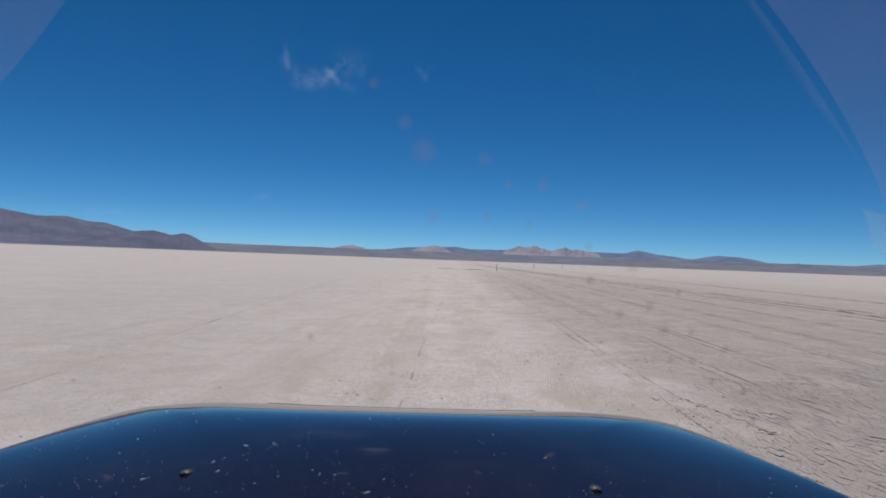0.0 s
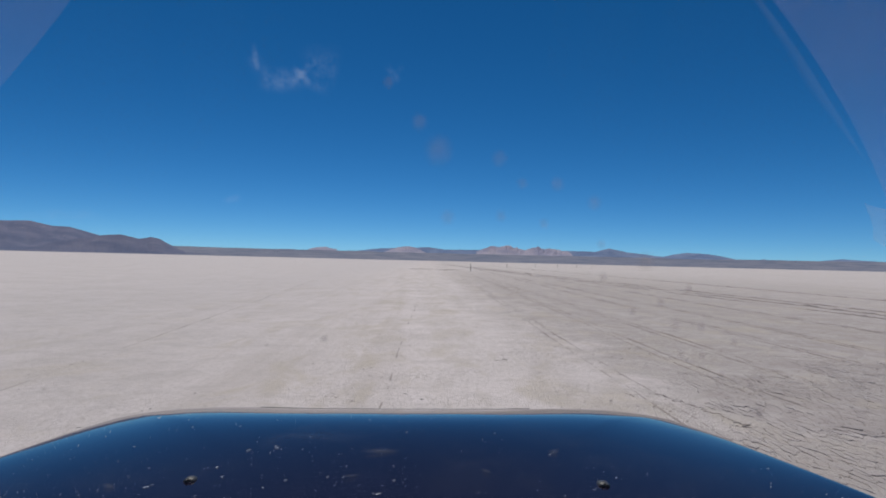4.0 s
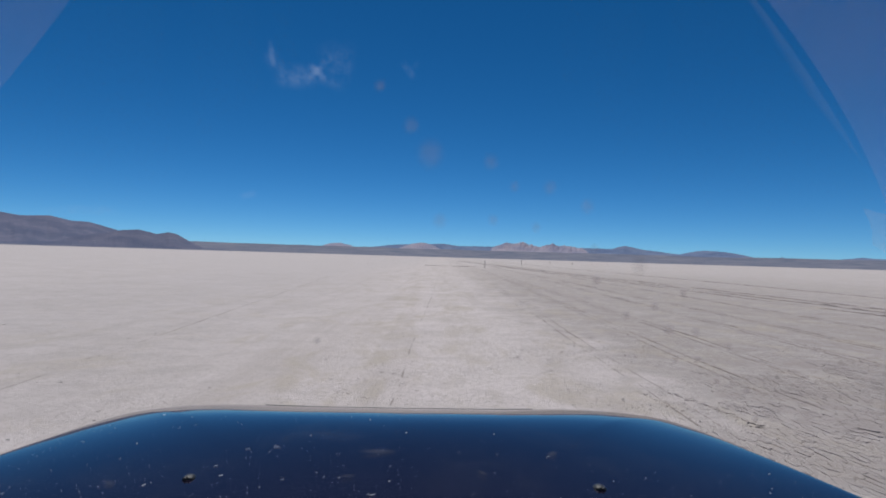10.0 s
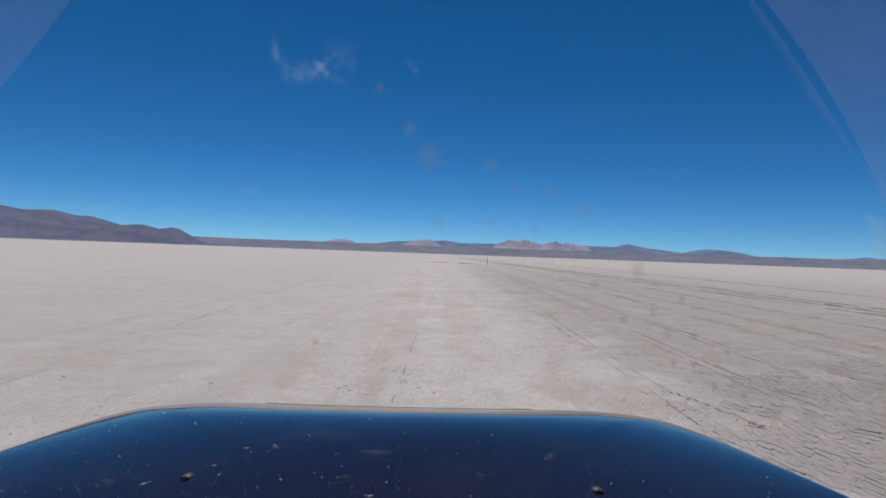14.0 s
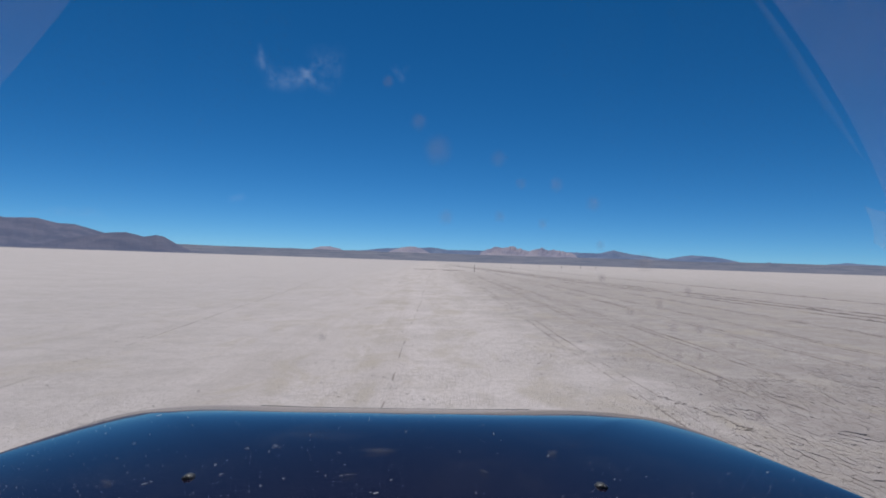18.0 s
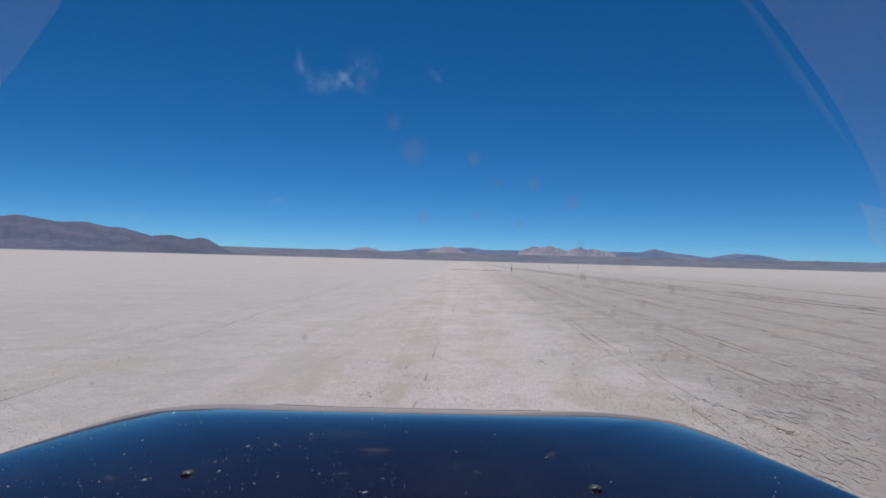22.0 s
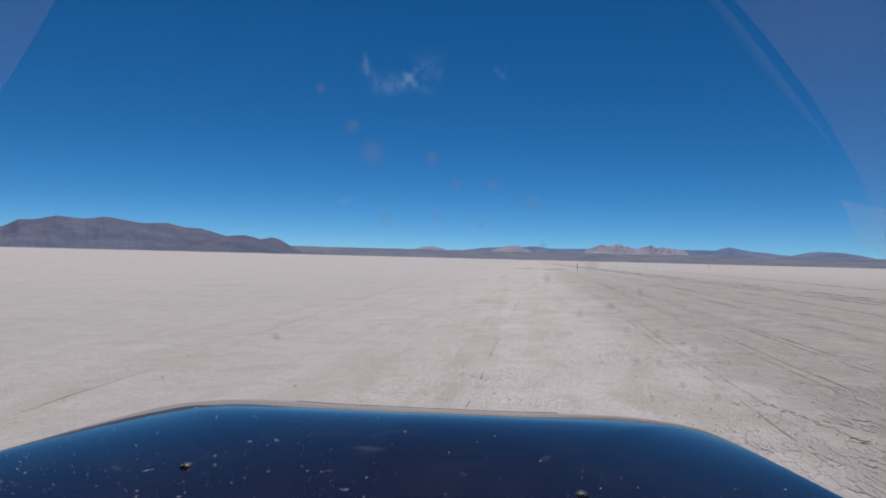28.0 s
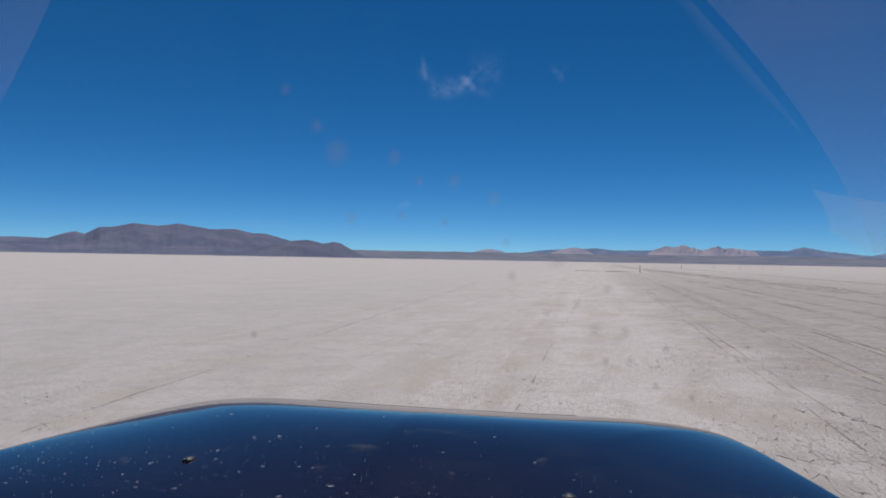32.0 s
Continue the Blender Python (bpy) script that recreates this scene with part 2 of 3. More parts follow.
def cloud_material():
    """Thin ice cloud, feathered across each strand and broken along it."""
    n = Nodes("wispy_cloud")
    uv = n.add("ShaderNodeTexCoord").outputs["UV"]
    s = n.add("ShaderNodeSeparateXYZ", Vector=uv)
    across = n.ramp(n.math("ABSOLUTE", n.math("SUBTRACT", s.outputs[1], 0.5)), 0.5, 0.0)
    ends = n.math("MULTIPLY", n.ramp(s.outputs[0], 0.0, 0.3), n.ramp(s.outputs[0], 1.0, 0.65))
    torn = n.ramp(n.noise(n.place((1, 1, 1)), 0.016, 8, 0.66, 0.3), 0.28, 0.78)
    thick = n.add("ShaderNodeAttribute")
    thick.attribute_name = "strand_weight"
    f = n.math("MULTIPLY", n.math("MULTIPLY", n.math("MULTIPLY", across, ends), torn), n.math("MULTIPLY", thick.outputs["Fac"], 0.205))
    # The strands give off their sunlit brightness themselves.
    e = n.add("ShaderNodeEmission", Color=c4(0.50, 0.60, 0.80), Strength=0.95)
    mixed = n.add("ShaderNodeMixShader", Fac=f)
    n.tree.links.new(n.add("ShaderNodeBsdfTransparent").outputs[0], mixed.inputs[1])
    n.tree.links.new(e.outputs[0], mixed.inputs[2])
    return n.done(mixed.outputs[0])


MUD = mud_material("dried_lake_mud")
PLATE = mud_material("cracked_mud_plate", 0.3, False, 0.12)
CLOD = mud_material("mud_clod", 0.0, True)
BANK = mud_material("rut_bank", 0.4, False, 0.85)
# Gravel and scrub, shifted to blue in the colour for distance haze.
HAZED_SCRUB = rock_material("hazed_scrub_plain", c4(0.120, 0.140, 0.200), c4(0.205, 0.208, 0.255), 0.24)
# The blue of distance haze is put into these rock colours.
HAZED_HILL = rock_material("hazed_volcanic_rock", c4(0.092, 0.110, 0.182), c4(0.138, 0.144, 0.212), 0.14)
HAZED_HILL_BACK = rock_material("hazed_mountain_rock", c4(0.104, 0.124, 0.202), c4(0.160, 0.165, 0.242), 0.16)
HAZED_FAR_ROCK = rock_material("hazed_far_rock", c4(0.118, 0.165, 0.285), c4(0.175, 0.225, 0.34), 0.14)
# Pink rock is lightened as well, for haze and sunlit faces.
HAZED_PINK_ROCK = rock_material("hazed_pink_rock", c4(0.265, 0.26, 0.35), c4(0.365, 0.335, 0.40), 0.12)
PAINT = paint_material()
CHIP = plain_material("pale_paint_chip", (0.75, 0.75, 0.76), 0.6)
RUBBER = plain_material("black_rubber", (0.02, 0.02, 0.022), 0.6)
PLASTIC = plain_material("black_plastic", (0.022, 0.024, 0.030), 0.5)
STEEL = plain_material("grey_steel", (0.4, 0.4, 0.41), 0.35, 0.9)
WOOD = plain_material("weathered_board", (0.24, 0.205, 0.18), 0.85, 0.0, 8.0, 0.35)
STAKE = plain_material("weathered_stake", (0.2, 0.175, 0.16), 0.85, 0.0, 8.0, 0.35)
DUST = film_material("wiper_edge_dust", c4(0.43, 0.42, 0.67), 0.112, 9.0)
DUST_THIN = film_material("thin_dust", c4(0.46, 0.48, 0.62), 0.022, 9.0)
STICKER = film_material("clear_sticker", c4(0.5, 0.62, 0.78), 0.17, 40.0)
PLATE_WHITE = plain_material("worn_white_strip", (0.62, 0.61, 0.58), 0.7, 0.0, 40.0, 0.3)
SPLASH = spot_material("dried_splash", 0.16, c4(0.33, 0.28, 0.27), c4(0.42, 0.34, 0.33))
SMEAR = spot_material("dust_smear", 0.22, c4(0.50, 0.50, 0.55), c4(0.3, 0.3, 0.33))
GLASS = glass_material()
CLOUD = cloud_material()

# ---- building helpers ----


def mesh_from(name, verts, faces, smooth=True, uvs=None):
    me = bpy.data.meshes.new(name)
    me.from_pydata([tuple(v) for v in verts], [], [tuple(f) for f in faces])
    me.update()
    if smooth:
        me.polygons.foreach_set("use_smooth", [True] * len(me.polygons))
    if uvs is not None:
        layer = me.uv_layers.new(name="UVMap")
        for loop in me.loops:
            layer.data[loop.index].uv = uvs[loop.vertex_index]
    return me


def put_mesh(name, me, material, parent=None, m=None, label=""):
    if material is not None and not me.materials:
        me.materials.append(material)
    ob = new(name, me)
    if parent is not None:
        ob.parent = parent
    if m is not None:
        ob.matrix_basis = m
    return tagged(ob, label) if label else ob


def part(name, bm, material, parent, label="", smooth=False, m=None):
    me = bpy.data.meshes.new(name)
    bm.to_mesh(me)
    bm.free()
    if smooth:
        me.polygons.foreach_set("use_smooth", [True] * len(me.polygons))
    return put_mesh(name, me, material, parent, m, label)


def grid_faces(rows, cols, wrap=False):
    faces = []
    for i in range(rows - 1):
        for j in range(cols if wrap else cols - 1):
            k = (j + 1) % cols
            faces.append((i * cols + j, i * cols + k, (i + 1) * cols + k, (i + 1) * cols + j))
    return faces


def line(points, x):
    """Straight-line interpolation in a short table of pairs."""
    return float(np.interp(x, [p[0] for p in points], [p[1] for p in points]))


def n3(x, y, z=0.0):
    return noise.noise(Vector((x, y, z)))


# ---- the dry lake bed ----
PLAYA_EDGE = 2600.0


def lake_bed():
    """One sheet of mud, finest near the car, almost level."""
    radii = [0.0] + list(np.geomspace(1.2, PLAYA_EDGE + 60, 150))
    segs = 220
    verts, faces = [(0, 0, 0)], []
    for r in radii[1:]:
        for j in range(segs):
            a = 2 * math.pi * j / segs
            x, y = r * math.sin(a), r * math.cos(a)
            z = 0.018 * n3(x * 0.35, y * 0.35) + 0.006 * n3(x * 1.7, y * 1.7, 3.0) if r < 400 else 0.0
            verts.append((x, y, z))
    for j in range(segs):
        faces.append((0, 1 + (j + 1) % segs, 1 + j))
    for i in range(len(radii) - 2):
        a, b = 1 + i * segs, 1 + (i + 1) * segs
        for j in range(segs):
            k = (j + 1) % segs
            faces.append((a + j, a + k, b + k, b + j))
    ob = put_mesh("ground", mesh_from("ground", verts, faces), MUD)
    return tagged(ob, "pale dried lake mud, flat, streaked and stained ochre", "dry lake bed", kind="structure")


def bed_height(x, y):
    return 0.018 * n3(x * 0.35, y * 0.35) + 0.006 * n3(x * 1.7, y * 1.7, 3.0)


ground = lake_bed()


def plain_height(r):
    t = min(1.0, max(0.0, (r - PLAYA_EDGE) / 1900.0))
    return -0.6 + 56.0 * (0.25 * t + 0.75 * t * t)


def hazed_scrub_plain():
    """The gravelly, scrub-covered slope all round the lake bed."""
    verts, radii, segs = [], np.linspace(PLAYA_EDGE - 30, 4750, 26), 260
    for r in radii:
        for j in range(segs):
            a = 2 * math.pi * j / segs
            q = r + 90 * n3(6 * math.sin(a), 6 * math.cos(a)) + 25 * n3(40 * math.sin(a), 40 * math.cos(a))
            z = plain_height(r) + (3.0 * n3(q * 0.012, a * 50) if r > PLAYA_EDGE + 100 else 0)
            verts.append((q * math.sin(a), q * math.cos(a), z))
    ob = put_mesh("ground_scrub_plain", mesh_from("ground_scrub_plain", verts, grid_faces(len(radii), segs, True)), HAZED_SCRUB)
    return tagged(ob, "dark gravel slope with sparse desert scrub, blue haze in its colour", "desert plain", kind="structure")


hazed_scrub_plain()


def mountain(name, label, profile, near, crest, step, material, rough=1.0, seed=0.0, group="mountains round the lake bed", crags=0.0):
    """A range whose skyline follows profile (degrees round, degrees up), with spurs and gullies down its face."""
    a0, a1 = profile[0][0], profile[-1][0]
    cols = int((a1 - a0) / step) + 1
    steps = [0.0, 0.12, 0.24, 0.36, 0.48, 0.58, 0.68, 0.77, 0.85, 0.92, 0.97, 1.0, 1.06, 1.2]
    verts = []
    for t in steps:
        for j in range(cols):
            az = a0 + (a1 - a0) * j / (cols - 1)
            up = line(profile, az) + rough * (0.035 * n3(az * 2.3, seed, 1) + 0.022 * n3(az * 7.0, seed, 2) + 0.016 * n3(az * 17.0, seed, 4))
            fold = n3(az * 0.8, seed, 5.0) * 0.7 + n3(az * 2.0, seed + t * 2, 8.0) * 0.3
            r = near + (crest - near) * t + (crest - near) * 0.05 * fold * math.sin(math.pi * min(t, 1.0))
            top = 1.55 + crest * math.tan(radians(max(up, 0.02)))
            base = plain_height(near) - 4.0
            if t <= 1.0:
                s = t ** 1.35 + crags * (n3(az * 3.1, t * 5.0, seed) + 0.6 * n3(az * 8.0, t * 9.0, seed)) * math.sin(math.pi * t) + (0.09 * n3(az * 0.55, t * 2.6, seed) + 0.035 * n3(az * 1.7, t * 5.0, seed)) * math.sin(math.pi * t)
            else:
                s = 1.0 - (t - 1.0) * 2.5
            z = base + (top - base) * s
            a = radians(az)
            verts.append((r * math.sin(a), r * math.cos(a), z))
    ob = put_mesh(name, mesh_from(name, verts, grid_faces(len(steps), cols)), material)
    return tagged(ob, label, "mountain", group)


RIDGE_TURN = -0.55
mountain("mountain_ridge", "dark volcanic ridge with rounded tops, blue haze in its colour",
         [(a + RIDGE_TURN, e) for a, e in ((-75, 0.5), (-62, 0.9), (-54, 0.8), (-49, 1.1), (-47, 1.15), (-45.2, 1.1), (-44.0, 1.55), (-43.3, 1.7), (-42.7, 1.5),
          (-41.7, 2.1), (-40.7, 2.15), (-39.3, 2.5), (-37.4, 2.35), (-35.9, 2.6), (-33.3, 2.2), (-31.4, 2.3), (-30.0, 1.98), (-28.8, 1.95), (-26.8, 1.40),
          (-25.0, 0.95), (-23.0, 0.5), (-21.0, 0.15))], 2900, 3550, 0.08, HAZED_HILL_BACK, 0.6, 3.0, crags=0.03)
mountain("front_hill", "low dark rocky hill before the larger ridge, blue haze in its colour",
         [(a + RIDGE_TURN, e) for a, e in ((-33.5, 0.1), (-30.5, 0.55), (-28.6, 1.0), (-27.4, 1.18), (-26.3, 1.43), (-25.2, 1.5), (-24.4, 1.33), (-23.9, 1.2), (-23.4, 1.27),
          (-23.0, 1.38), (-22.5, 1.3), (-22.1, 1.12), (-21.2, 0.62), (-20.3, 0.18), (-18.5, 0.1))], 2690, 3150, 0.06, HAZED_HILL, 0.7, 7.0, crags=0.04)
mountain("far_ridge", "low far hills under the sky, grey-blue haze in their colour",
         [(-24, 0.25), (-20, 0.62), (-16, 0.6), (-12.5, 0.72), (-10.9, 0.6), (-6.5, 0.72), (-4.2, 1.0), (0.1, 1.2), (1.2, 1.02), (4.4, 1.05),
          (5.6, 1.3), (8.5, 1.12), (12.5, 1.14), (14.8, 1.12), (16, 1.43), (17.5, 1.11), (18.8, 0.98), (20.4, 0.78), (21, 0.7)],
         4570, 4800, 0.07, HAZED_FAR_ROCK, 1.2, 11.0, crags=0.08)
mountain("flat_topped_hill", "long far hill with a flat top, grey-blue haze in its colour",
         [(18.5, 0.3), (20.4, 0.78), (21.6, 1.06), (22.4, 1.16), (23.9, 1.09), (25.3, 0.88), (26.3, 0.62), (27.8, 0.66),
          (28.2, 0.75), (28.6, 0.62), (31.8, 0.64), (33.5, 0.85), (36, 0.7), (44, 0.55), (60, 0.5)], 4380, 4640, 0.07, HAZED_FAR_ROCK, 0.7, 17.0, crags=0.06)
mountain("pink_hill", "small pale pink far hill in sunlight, paled by painted haze", [(-11.4, 0.5), (-10.3, 0.9), (-9.3, 1.0), (-8.2, 0.75), (-7.2, 0.45)],
         4490, 4700, 0.035, HAZED_PINK_ROCK, 2.6, 23.0, crags=0.16)
mountain("pink_hill", "pale pink pointed far hill in sunlight, paled by painted haze", [(-5.2, 0.3), (-3.2, 1.0), (-2.0, 1.27), (-1.2, 1.1), (0.4, 0.5)],
         4490, 4700, 0.035, HAZED_PINK_ROCK, 2.6, 29.0, crags=0.16)
mountain("pink_hill", "craggy pale pink far mountain with several peaks, paled by painted haze",
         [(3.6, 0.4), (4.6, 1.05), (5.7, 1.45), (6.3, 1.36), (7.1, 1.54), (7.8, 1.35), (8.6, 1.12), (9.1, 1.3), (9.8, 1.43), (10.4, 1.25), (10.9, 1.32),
          (12.4, 1.1), (13.4, 0.5)], 4490, 4700, 0.035, HAZED_PINK_ROCK, 3.4, 31.0, crags=0.2)
mountain("pale_flat", "pale far outwash fan at the hills' foot", [(-7, 0.35), (-5.8, 0.62), (-4.4, 0.66), (-3.6, 0.4)], 4440, 4600, 0.1, HAZED_PINK_ROCK, 0.2, 37.0)

# ---- clouds ----
FAR = 4300.0


def far_point(az, el, r=FAR):
    a, e = radians(az), radians(el)
    return Vector((r * math.sin(a) * math.cos(e), r * math.cos(a) * math.cos(e), r * math.sin(e)))


def cloud(strands, label, grow=1.9):
    """A wisp of ice cloud out of soft crossing strands: start, bend and end in degrees round and up, and width in degrees."""
    verts, faces, uvs, dense = [], [], [], []
    for k, (p, q, s, w, *thick) in enumerate(strands):
        first = len(verts)
        dense += [thick[0] if thick else 1.0] * 26
        for i in range(13):
            t = i / 12
            az = (1 - t) ** 2 * p[0] + 2 * t * (1 - t) * q[0] + t * t * s[0]
            el = (1 - t) ** 2 * p[1] + 2 * t * (1 - t) * q[1] + t * t * s[1]
            da = 2 * (1 - t) * (q[0] - p[0]) + 2 * t * (s[0] - q[0])
            de = 2 * (1 - t) * (q[1] - p[1]) + 2 * t * (s[1] - q[1])
            size = math.hypot(da, de) or 1.0
            for side in (-0.5 * grow, 0.5 * grow):
                verts.append(far_point(az - side * w * de / size, el + side * w * da / size, FAR + 4 * k))
                uvs.append((t, side / grow + 0.5))
        faces += [(first + 2 * i, first + 2 * i + 1, first + 2 * i + 3, first + 2 * i + 2) for i in range(12)]
    me = mesh_from("cloud", verts, faces, True, uvs)
    me.attributes.new("strand_weight", "FLOAT", "POINT").data.foreach_set("value", dense)
    ob = put_mesh("cloud", me, CLOUD)
    ob.visible_shadow = False
    return tagged(ob, label, "cloud", "wisps of cloud", "structure")


cloud([((-15.9, 18.1), (-15.8, 16.8), (-15.3, 15.4), 0.40, 0.6), ((-16.2, 17.2), (-15.6, 16.3), (-14.4, 15.0), 1.0, 0.3),
       ((-15.6, 15.4), (-13.6, 14.8), (-11.4, 15.7), 1.4, 0.7), ((-13.0, 14.9), (-11.9, 15.4), (-10.5, 17.4), 0.5, 0.9),
       ((-12.7, 16.3), (-11.7, 16.0), (-10.8, 14.7), 0.5, 1.1), ((-12.4, 15.2), (-11.0, 15.2), (-9.0, 14.2), 0.6, 0.3),
       ((-11.6, 16.0), (-10.0, 16.9), (-8.2, 16.5), 2.4, 0.4)], "thin white feathery wisp of high cloud")
cloud([((-4.3, 17.2), (-3.8, 16.6), (-3.0, 15.6), 0.5, 0.6), ((-3.7, 16.3), (-3.1, 16.6), (-2.6, 17.3), 0.4, 0.15)], "small white hooked wisp of cloud")
cloud([((-18.2, 4.6), (-17.3, 4.8), (-16.4, 5.2), 0.5, 0.4)], "tiny faint streak of cloud")
cloud([((-33.0, 2.6), (-30.0, 2.9), (-26.5, 2.7), 0.4, 0.4), ((-31.5, 3.0), (-29.0, 3.2), (-27.0, 3.0), 0.35, 0.3)], "thin faint cloud bank over the ridge")

# ---- the car ----
CAR_POSE = pose(0, 0, 0, 0, 0, CAR_YAW) @ pose(-0.085, 0, 0)
car = new("car")
car.matrix_basis = CAR_POSE
tagged(car, "dark navy car with a dusty, stone-chipped bonnet and dirty windscreen", "car")

HALF_OUTLINE = [(0.0, 1.618), (0.22, 1.63), (0.40, 1.662), (0.50, 1.668), (0.585, 1.650), (0.662, 1.598), (0.705, 1.49), (0.742, 1.30),
                (0.775, 1.09), (0.805, 0.84), (0.82, 0.62)]
EDGE_SLOPE = 0.235


def rounded(points, per=8):
    """A smooth curve through a few points."""
    out, n = [], len(points)
    for i in range(n - 1):
        p = [Vector(points[max(0, min(n - 1, i + k))]) for k in (-1, 0, 1, 2)]
        for s in range(per):
            t = s / per
            out.append(0.5 * (2 * p[1] + (p[2] - p[0]) * t + (2 * p[0] - 5 * p[1] + 4 * p[2] - p[3]) * t * t
                              + (3 * p[1] - p[0] - 3 * p[2] + p[3]) * t ** 3))
    return out + [Vector(points[-1])]


_right = rounded([(*p, 0.0) for p in HALF_OUTLINE])
OUTLINE = [Vector((-p.x, p.y, 0)) for p in reversed(_right[1:])] + [Vector((p.x + 0.045 * max(0.0, 1.55 - p.y), p.y, 0)) for p in _right]


def outline_normal(i):
    t = OUTLINE[min(i + 1, len(OUTLINE) - 1)] - OUTLINE[max(i - 1, 0)]
    return Vector((-t.y, t.x, 0)).normalized()


def crown(x, y):
    back = max(0.0, 1.45 - y)
    return 1.1675 + 0.010 * x + 0.03 * (1.55 - y) - 0.03 * x * x - 0.08 * back * back * (1 - 0.85 * min(1.0, (x / 0.8) ** 2))


OUTLINE_XY = np.array([(p.x, p.y) for p in OUTLINE])


def edge_slope(x):
    return EDGE_SLOPE - 0.10 * min(1.0, (abs(x) / 0.76) ** 2.4)


def skin(x, y):
    """The height of the bonnet's skin: crowned, rolling gently down to its outline."""
    lift = 0.065 * (1 - 0.95 * min(1.0, abs(x) / 0.78)) * (0.45 + 0.55 * min(1.0, max(0.0, (y - 0.8) / 0.65)))
    a, b = OUTLINE_XY[:-1], OUTLINE_XY[1:]
    t = np.clip((((x, y) - a) * (b - a)).sum(1) / ((b - a) ** 2).sum(1), 0, 1)
    d = float(np.hypot(*(a + (b - a) * t[:, None] - (x, y)).T).min())
    return crown(x, y) + lift * (1 - math.exp(-d * edge_slope(x) / lift))


def bonnet_mesh(drop_skirt=0.055):
    cols, rows, rings = len(OUTLINE), [], []
    steps = [1.0, 0.88, 0.76, 0.66, 0.57, 0.49, 0.42, 0.36, 0.31, 0.265, 0.225, 0.19, 0.16, 0.13, 0.105, 0.08, 0.06, 0.04, 0.022, 0.009, 0.0]
    for v in steps:
        ring = []
        for i, o in enumerate(OUTLINE):
            inner = Vector((0.0, 0.60 + 0.08 * (o.y - 0.62), 0))
            p = o.lerp(inner, v)
            ring.append(Vector((p.x, p.y, skin(p.x, p.y))))
        rings.append(ring)
    for k in (0.15, 0.35, 0.55, 0.8, 1.0):
        ring = []
        for i, o in enumerate(OUTLINE):
            a0 = math.atan(edge_slope(o.x))
            a, r = a0 + (math.pi / 2 - a0) * k, 0.034 - 0.028 * min(1.0, (abs(o.x) / 0.74) ** 3)
            ring.append(Vector((o.x, o.y, crown(o.x, o.y))) + outline_normal(i) * r * (math.sin(a) - math.sin(a0))
                        - Vector((0, 0, r * (math.cos(a0) - math.cos(a)))))
        rings.append(ring)
    rings.append([v - Vector((0, 0, drop_skirt)) for v in rings[-1]])
    verts = [v for ring in rings for v in ring]
    me = mesh_from("bonnet", verts, grid_faces(len(rings), cols))
    bm = bmesh.new()
    bm.from_mesh(me)
    bmesh.ops.remove_doubles(bm, verts=bm.verts[:], dist=0.0005)
    bmesh.ops.recalc_face_normals(bm, faces=bm.faces[:])
    bm.to_mesh(me)
    bm.free()
    return me


bonnet = put_mesh("bonnet", bonnet_mesh(), PAINT, car, None, "glossy dark navy bonnet, dusty and stone-chipped")


def lip_strip():
    """The thin rubber seal along the bonnet's front lip."""
    pts = [p for p in OUTLINE if -0.37 < p.x < 0.36]
    verts, section = [], [(0.0, 0.0), (0.004, 0.0026), (0.010, 0.003), (0.014, -0.004), (0.006, -0.014)]
    for p in pts:
        for a, b in section:
            verts.append((p.x, p.y + 0.008 + a, crown(p.x, p.y) - 0.0055 + b))
    return mesh_from("lip_seal", verts, grid_faces(len(pts), len(section)))


put_mesh("lip_seal", lip_strip(), RUBBER, bonnet, None, "thin black rubber seal")


def washer_nozzle(x, y):
    """A low dome with a blunt face and two jets towards the glass."""
    bm = bmesh.new()
    bmesh.ops.create_uvsphere(bm, u_segments=20, v_segments=12, radius=0.0118, matrix=Matrix.Diagonal((0.9, 1.3, 0.55, 1)))
    for v in bm.verts:
        if v.co.y < -0.008:
            v.co.y = -0.008 + 0.15 * (v.co.y + 0.008)
    ob = part("washer_nozzle", bm, PLASTIC, bonnet, "small black washer nozzle", True, pose(x, y, skin(x, y) - 0.001))
    for s in (-1, 1):
        tip = bmesh.new()
        bmesh.ops.create_cone(tip, cap_ends=True, segments=10, radius1=0.0020, radius2=0.0014, depth=0.004, matrix=pose(s * 0.0035, -0.009, 0.0035, 90))
        me, join = bpy.data.meshes.new("jet"), bmesh.new()
        tip.to_mesh(me)
        tip.free()
        join.from_mesh(ob.data)
        join.from_mesh(me)
        join.to_mesh(ob.data)
        join.free()


washer_nozzle(-0.314, 1.022)
washer_nozzle(0.341, 1.008)


def chips():
    """Stone chips and stuck grit on the paint, drawn out along the car."""
    rng = random.Random(7)
    verts, faces = [], []
    for k in range(600):
        x = rng.uniform(-0.76, 0.76)
        y = rng.uniform(0.85, 1.5) if k % 2 else rng.uniform(0.85, 1.15)
        if (x > 0.25 and k % 2) or y > line(HALF_OUTLINE, abs(x)) - 0.08 or abs(x) > 0.80 - 0.1 * (y - 0.8):
            continue
        big = rng.random() ** 6
        w, h = 0.0003 + 0.0006 * big, 0.0008 + 0.0042 * big * rng.uniform(0.5, 1.2)
        tilt, first = rng.gauss(-0.8, 0.35), len(verts)
        z = skin(x, y) + 0.0012
        for q in range(7):
            a = 2 * math.pi * q / 7
            u, v = w * math.cos(a) * rng.uniform(0.7, 1.2), h * math.sin(a) * rng.uniform(0.7, 1.2)
            px, py = x + u * math.cos(tilt) - v * math.sin(tilt), y + u * math.sin(tilt) + v * math.cos(tilt)
            verts.append((px, py, skin(px, py) + 0.0010))
        verts.append((x, y, z + 0.0003))
